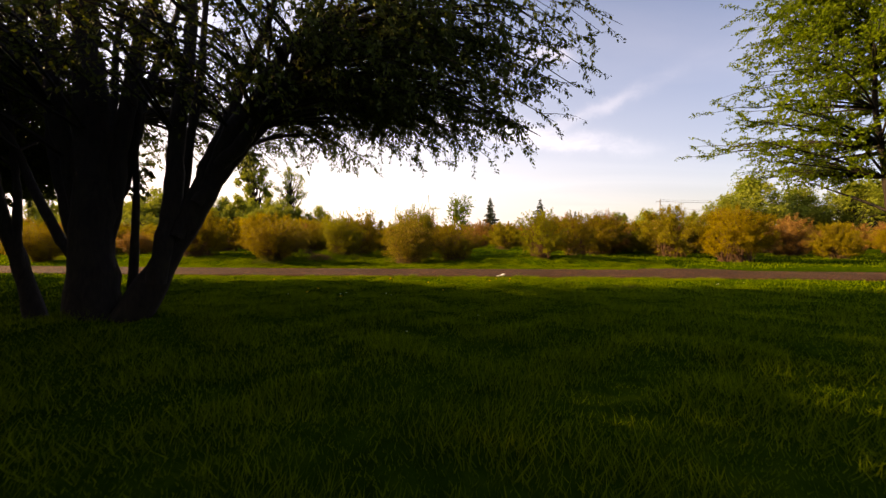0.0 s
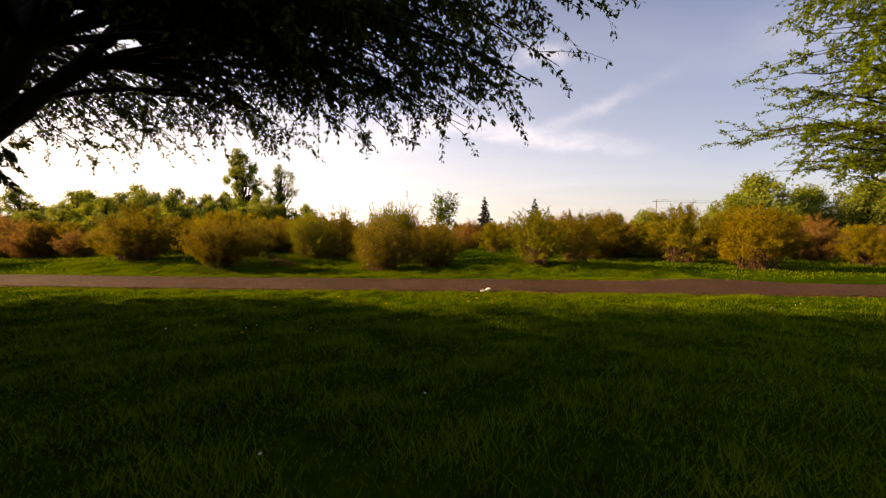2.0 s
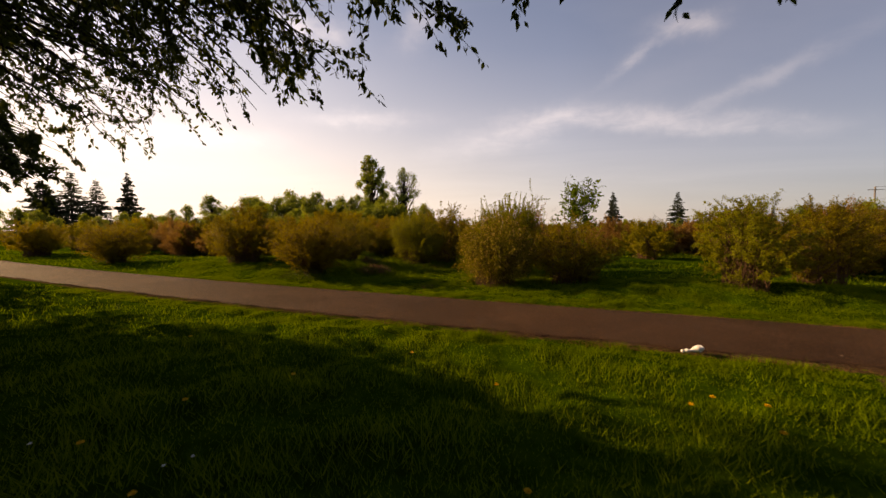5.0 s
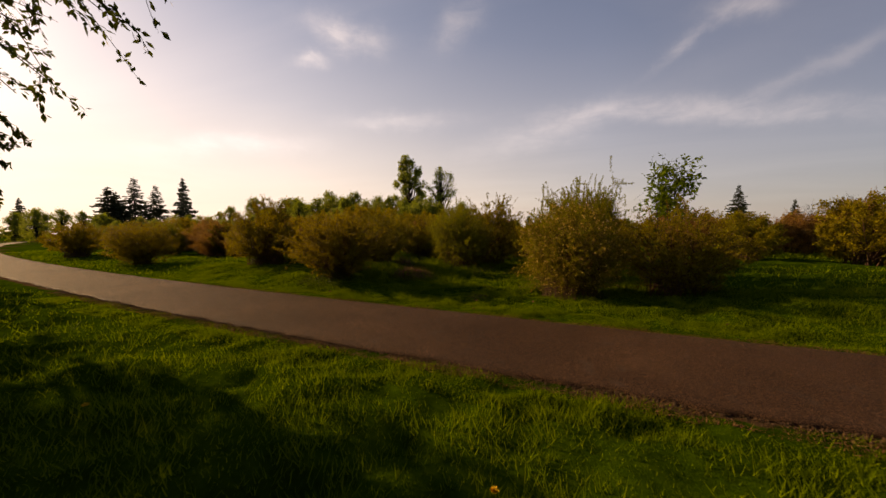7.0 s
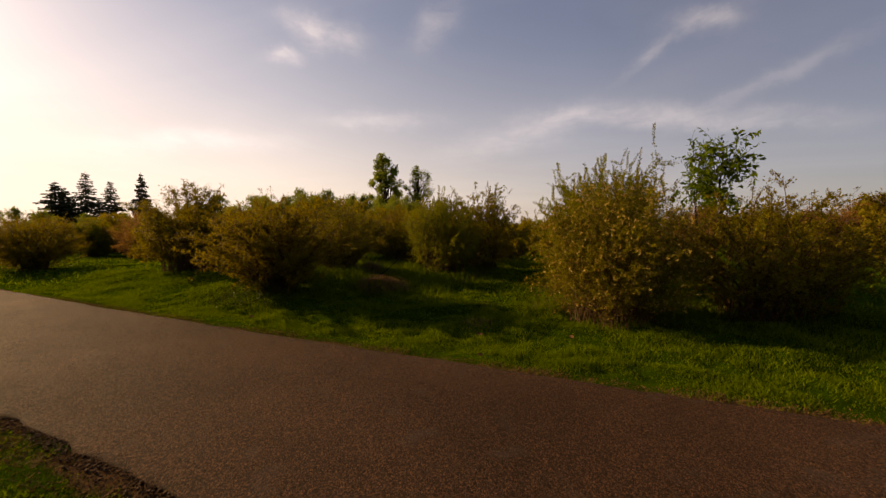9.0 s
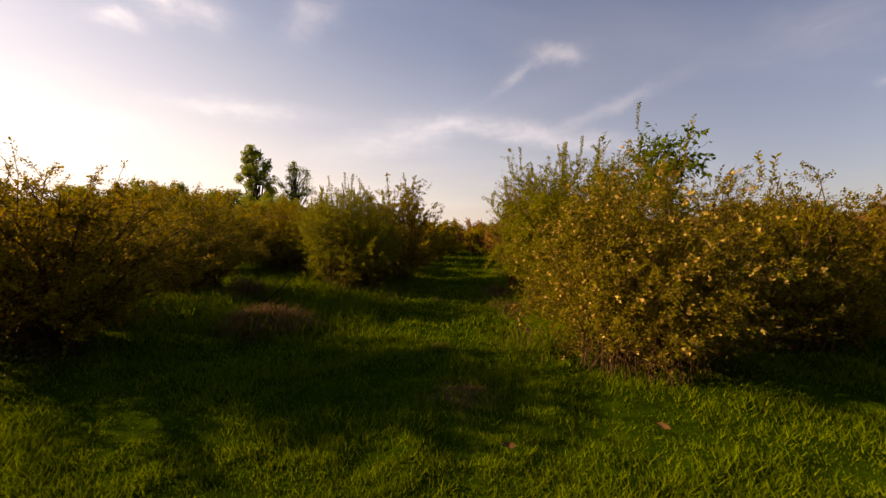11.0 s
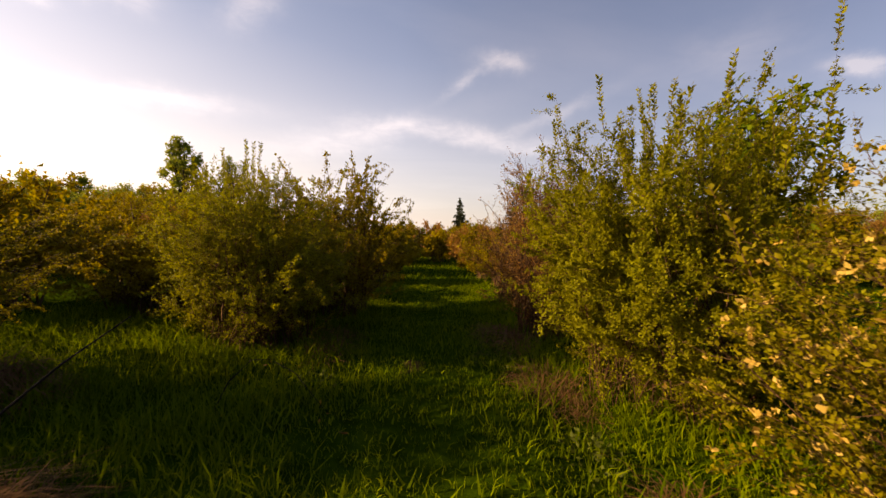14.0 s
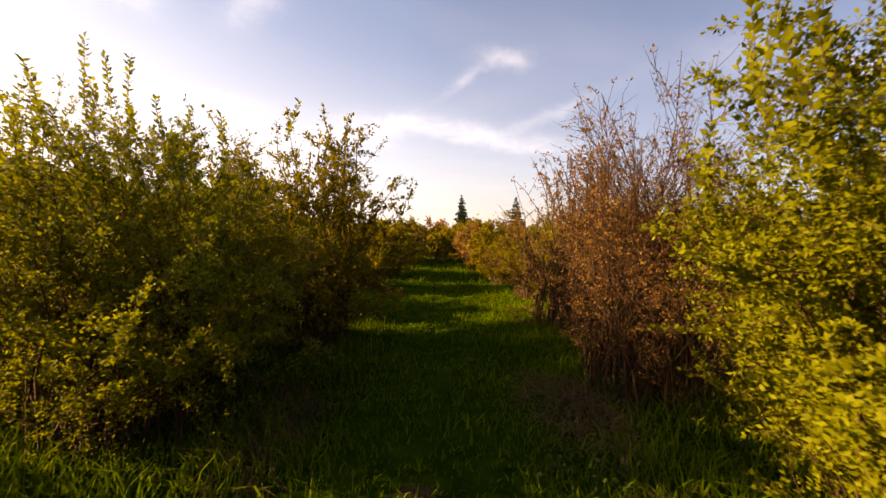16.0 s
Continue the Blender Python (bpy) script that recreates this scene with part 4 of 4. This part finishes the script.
def build_crack(points, width):
    """A filled crack lying in the tarmac."""
    pts = np.array(points, float)
    tan = unit(np.gradient(pts, axis=0))
    side = np.stack([-tan[:, 1], tan[:, 0]], 1) * width
    z = np.full(len(pts), 0.0)
    for i, (x, y) in enumerate(pts):
        s = (y - path_near(x)) / 2.32
        z[i] = 0.036 + 0.03 * (0.5 - abs(s - 0.5)) + 0.006
    v = np.concatenate([np.c_[pts - side, z], np.c_[pts + side, z]])
    k = len(pts)
    i = np.arange(k - 1)[:, None]
    return tagged(piece("tarmac_crack", v, i + np.array([0, 1, k + 1, k]), CRACK), "thin dark crack across the tarmac path", "crack", kind="structure")


build_crack([(-4.49, 14.3), (-4.52, 14.5), (-4.5, 14.65), (-4.56, 14.82), (-4.6, 15.0), (-4.58, 15.1)], 0.004)


def build_litter():
    """A crumpled white bag, knotted at one end and open at the other."""
    foot = tagged(new("litter_bag"), "crumpled white plastic bag on the grass by the path", "litter")
    rows, sides, V = 12, 14, []
    prof = [0.02, 0.045, 0.05, 0.03, 0.024, 0.04, 0.062, 0.074, 0.082, 0.086, 0.08, 0.066]
    for i in range(rows):
        for j in range(sides):
            a = j * 2 * math.pi / sides
            w = prof[i] * (1 + 0.6 * noise.noise((math.cos(a) * 2, math.sin(a) * 2, i * 0.6)))
            V.append((i * 0.034 - 0.18, math.cos(a) * w, math.sin(a) * w * 0.8 + 0.05 + 0.07 * (i / rows) ** 1.5))
    F = [(i * sides + j, i * sides + (j + 1) % sides, (i + 1) * sides + (j + 1) % sides, (i + 1) * sides + j) for i in range(rows - 1) for j in range(sides)]
    piece("bag", V, np.array(F), PAPER, foot, smooth=True)
    bm = bmesh.new()
    bmesh.ops.create_icosphere(bm, subdivisions=2, radius=0.036)
    for v in bm.verts:
        v.co *= 1 + 0.4 * noise.noise(v.co * 40)
        v.co += Vector((-0.2, 0.02, 0.05))
    part("knot", bm, PAPER, foot)
    foot.matrix_basis = pose(1.42, 12.4, ground_z(1.42, 12.4) + 0.01, 0, 0, 20)
    foot.scale = (0.62, 0.62, 0.62)
    return foot


build_litter()


def flower(name, petals, size, mat, tall, label):
    foot = tagged(new(name), label, "flower", "flowers in the lawn")
    stem = bow(np.array([0, 0, -0.02]), np.array([0.015, 0.01, tall]), 0.0, 4, np.random.default_rng(3), 0.002)
    v, f = tubes([(stem, np.full(4, 0.0025))], 4)
    piece("stem", v, f, GRASS, foot)
    n = petals
    rng = np.random.default_rng(4)
    a = np.arange(n) * 2.399
    r = np.sqrt(np.arange(n) / n)
    along = np.stack([np.cos(a) * (0.3 + r), np.sin(a) * (0.3 + r), 0.7 - 0.5 * r], 1)
    v, f = leaves(np.repeat([stem[-1]], n, 0), along, np.full(n, size), np.full(n, size * 0.2), rng)
    piece("blossom", v, f, mat, foot)
    return foot


dandelion = flower("dandelion", 44, 0.026, PETAL, 0.13, "yellow dandelion in bloom in the lawn")
spots = [(-3.4, 9.24), (-3.37, 8.49), (-2.58, 8.32), (-0.42, 9.01), (0.82, 10.47), (0.99, 10.58), (1.33, 10.5), (1.22, 10.04), (-2.9, 10.01), (-0.83, 10.41), (-1.9, 10.9), (-5.0, 10.6)]
for i, (x, y) in enumerate(spots):
    at = pose(x, y, ground_z(x, y), 0, 0, i * 50)
    if i:
        copy_thing(dandelion, at)
    else:
        dandelion.matrix_basis = at
daisy = flower("daisy", 16, 0.016, DAISY, 0.11, "small white daisy in the lawn")
spots = [(-3.76, 8.42), (-2.67, 8.54), (-2.55, 8.66), (-1.63, 8.42), (-1.5, 8.3), (1.05, 8.35), (6.39, 9.83), (6.5, 9.9), (7.5, 10.32), (7.3, 10.2), (0.1, 6.2), (-0.9, 5.4)]
for i, (x, y) in enumerate(spots):
    at = pose(x, y, ground_z(x, y), 0, 0, i * 50)
    if i:
        copy_thing(daisy, at)
    else:
        daisy.matrix_basis = at


def straw_heap(x, y, rx, ry, h, count, seed, label):
    """A tussock of last year's grass, fallen over itself."""
    rng = np.random.default_rng(seed)
    a, u = rng.uniform(0, 6.28, count), rng.uniform(size=count) ** 0.5
    top = h * (1 - u ** 2) * rng.uniform(0.3, 1, count)
    root = np.stack([x + np.cos(a) * u * rx, y + np.sin(a) * u * ry, top - 0.02 + bank(x, y)], 1)
    lay = a + rng.normal(size=count) * 1.7
    ln = rng.uniform(0.15, 0.5, count)
    way_out = np.stack([np.cos(lay), np.sin(lay), rng.uniform(-0.35, 0.45, count)], 1)
    mid = root + way_out * ln[:, None] * 0.5 + np.array([0, 0, 0.05])
    end = root + way_out * ln[:, None]
    end[:, 2] = np.maximum(end[:, 2] - 0.08, bank(x, y) + 0.01)
    side = np.stack([-np.sin(lay), np.cos(lay), 0 * lay], 1) * 0.0028
    v = np.stack([root - side, root + side, mid + side, mid - side, end], 1).reshape(-1, 3)
    b = np.arange(count)[:, None] * 5
    return tagged(piece("dead_grass", v, [b + np.array([0, 1, 2, 3]), b + np.array([3, 2, 4])], STRAW), label, "dead grass", kind="stuff")


straw_heap(-6.6, 18.8, 0.5, 0.48, 0.26, 4200, 91, "matted heap of brown dead grass beside the trail")
straw_heap(-7.7, 20.3, 0.4, 0.4, 0.4, 1200, 92, "matted heap of brown dead grass beside the trail")
straw_heap(-2.9, 18.6, 0.3, 0.5, 0.08, 500, 93, "dry straw at the foot of the shrubs")
straw_heap(-2.9, 20.6, 0.3, 0.6, 0.1, 600, 94, "dry straw at the foot of the shrubs")
straw_heap(-2.9, 22.4, 0.3, 0.7, 0.12, 700, 95, "dry straw at the foot of the shrubs")
straw_heap(-5.4, 22.3, 0.25, 0.8, 0.1, 500, 96, "dry straw at the foot of the shrubs")


def fallen_stick(points, radius, leaf_count, label, seed, tint=None):
    foot = tagged(new("stick"), label, "stick")
    rng = np.random.default_rng(seed)
    pts = np.array(points, float)
    pts[:, 2] += bank(pts[0, 0], pts[0, 1])
    v, f = tubes([(pts, np.linspace(radius, radius * 0.35, len(pts)))], 6)
    piece("shaft", v, f, BARK, foot, smooth=True)
    if leaf_count:
        pos = pts[-1] + rng.normal(size=(leaf_count, 3)) * 0.05
        L = rng.uniform(0.03, 0.06, leaf_count)
        v, f = leaves(pos, rng.normal(size=(leaf_count, 3)), L, L * 0.25, rng)
        tagged(piece("leaf_tuft", v, f, tint or LEAF["olive"], foot), kind="stuff")
    return foot


fallen_stick([(-6.95, 19.1, 0.1), (-6.7, 19.35, 0.35), (-6.5, 19.6, 0.62), (-6.3, 19.9, 0.85)], 0.012, 0, "dark bare stick leaning out of the dead grass", 1)
fallen_stick([(-7.5, 19.9, 0.0), (-7.45, 20.0, 0.4), (-7.3, 20.05, 0.65), (-7.15, 20.0, 0.8)], 0.008, 26, "thin leafy sapling shoot in the grass", 2)
fallen_stick([(-6.0, 20.3, 0.0), (-5.9, 20.4, 0.25), (-5.75, 20.5, 0.4), (-5.55, 20.5, 0.4)], 0.006, 3, "arching dry bramble stem over the grass", 3, LEAF["russet"])
fallen_stick([(-5.55, 20.5, 0.4), (-5.35, 20.4, 0.33), (-5.15, 20.2, 0.2), (-5.05, 20.1, 0.14)], 0.004, 3, "arching dry bramble stem over the grass", 4, LEAF["russet"])
fallen_stick([(-9.4, 20.2, 0.15), (-8.8, 20.3, 0.3), (-8.3, 20.4, 0.42), (-7.9, 20.5, 0.45)], 0.009, 20, "low leafy twig reaching out of a shrub", 5)


def ground_plant(x, y, r, h, count, seed, label):
    """A low leafy plant."""
    rng = np.random.default_rng(seed)
    foot = tagged(new("plant"), label, "plant")
    a, u, e = rng.uniform(0, 6.28, count), rng.uniform(size=count) ** 0.6, rng.uniform(size=count)
    pos = np.stack([np.cos(a) * u * r, np.sin(a) * u * r, h * (1 - u ** 2) * e + 0.02], 1)
    L = rng.uniform(0.03, 0.055, count)
    v, f = leaves(pos, np.stack([np.cos(a), np.sin(a), 0.5 + 0 * a], 1) + rng.normal(size=(count, 3)) * 0.5, L, L * 0.3, rng)
    piece("foliage", v, f, LEAF_TREE, foot)
    foot.matrix_basis = pose(x, y, ground_z(x, y))
    return foot


ground_plant(-8.2, 16.9, 0.7, 0.38, 1100, 101, "low dark leafy weed at the foot of a shrub")
ground_plant(-3.2, 19.4, 0.25, 0.25, 90, 102, "broad-leaved weed in the grass by the trail")
ground_plant(-5.3, 20.9, 0.2, 0.2, 70, 103, "broad-leaved weed in the grass by the trail")
ground_plant(-3.3, 21.4, 0.3, 0.3, 120, 104, "broad-leaved weed in the grass by the trail")
ground_plant(-20.6, 18.7, 0.6, 0.35, 400, 105, "low dark leafy weed at the foot of a shrub")


def power_line():
    foot = tagged(new("utility_pole"), "weathered wooden utility pole with slack cables", "utility pole")
    v, f = tubes([(np.array([[0, 0, -0.5], [0, 0, 5.0], [0, 0, 10.5]]), np.array([0.16, 0.14, 0.11]))], 10)
    piece("pole", v, f, POLE, foot, smooth=True)
    v, f = tubes([(np.array([[-1.1, 0, 9.9], [0, 0, 9.93], [1.1, 0, 9.9]]), np.array([0.045, 0.045, 0.045]))], 4)
    piece("crossarm", v, f, POLE, foot)
    for dx, z in ((-1.0, 10.0), (0.0, 10.5), (1.0, 10.0), (0.0, 8.2)):
        s = np.linspace(0, 1, 14)[:, None]
        for end in ((55.0, -20.0),):
            line = np.concatenate([dx + end[0] * s, end[1] * s, z - 1.2 * 4 * s * (1 - s)], 1)
            v, f = tubes([(line, np.full(14, 0.018))], 4)
            piece("cable", v, f, CABLE, foot)
    foot.matrix_basis = pose(57, 97, 0)
    return foot


power_line()


def pebble(seed):
    bm = bmesh.new()
    bmesh.ops.create_icosphere(bm, subdivisions=2, radius=0.03)
    for v in bm.verts:
        v.co *= 1 + 0.35 * noise.noise(v.co * 30 + Vector((seed, 0, 0)))
        v.co.z *= 0.45
    return tagged(part("pebble", bm, GRIT, None), "small dull tan pebble lying on the tarmac", "pebble", "pebbles on the path")


stone = pebble(1)
for i, (x, y, s) in enumerate(((2.55, 12.95, 0.9), (3.15, 12.75, 1.4), (3.3, 12.82, 0.7), (1.0, 13.3, 0.5), (-3.1, 13.6, 0.45), (-6.3, 14.4, 0.5), (4.2, 13.1, 0.8))):
    at = pose(x, y, 0.05, 0, 0, i * 70)
    ob = copy_thing(stone, at) if i else stone
    ob.matrix_basis = at
    ob.scale = (0.4 * s, 0.4 * s, 0.4 * s)


def fallen_leaf():
    bm = bmesh.new()
    rim = [(-0.04, 0.0, 0.0), (-0.015, 0.02, 0.012), (0.02, 0.022, 0.016), (0.05, 0.0, 0.02), (0.02, -0.022, 0.004), (-0.015, -0.02, 0.002)]
    vs = [bm.verts.new(c) for c in rim]
    mid = bm.verts.new((0.005, 0, -0.004))
    for i in range(6):
        bm.faces.new((vs[i], vs[(i + 1) % 6], mid))
    return tagged(part("fallen_leaf", bm, STRAW, None), "curled dry brown leaf lying in the grass", "leaf", "fallen leaves")


dry = fallen_leaf()
for i, (x, y, z) in enumerate(((-3.68, 16.05, 0.1), (-3.5, 15.35, 0.08), (-4.85, 19.8, 0.12), (0.3, 15.6, 0.1), (-2.6, 16.3, 0.1), (-7.2, 15.9, 0.09))):
    at = pose(x, y, z, 10, 15, i * 77)
    if i:
        copy_thing(dry, at)
    else:
        dry.matrix_basis = at
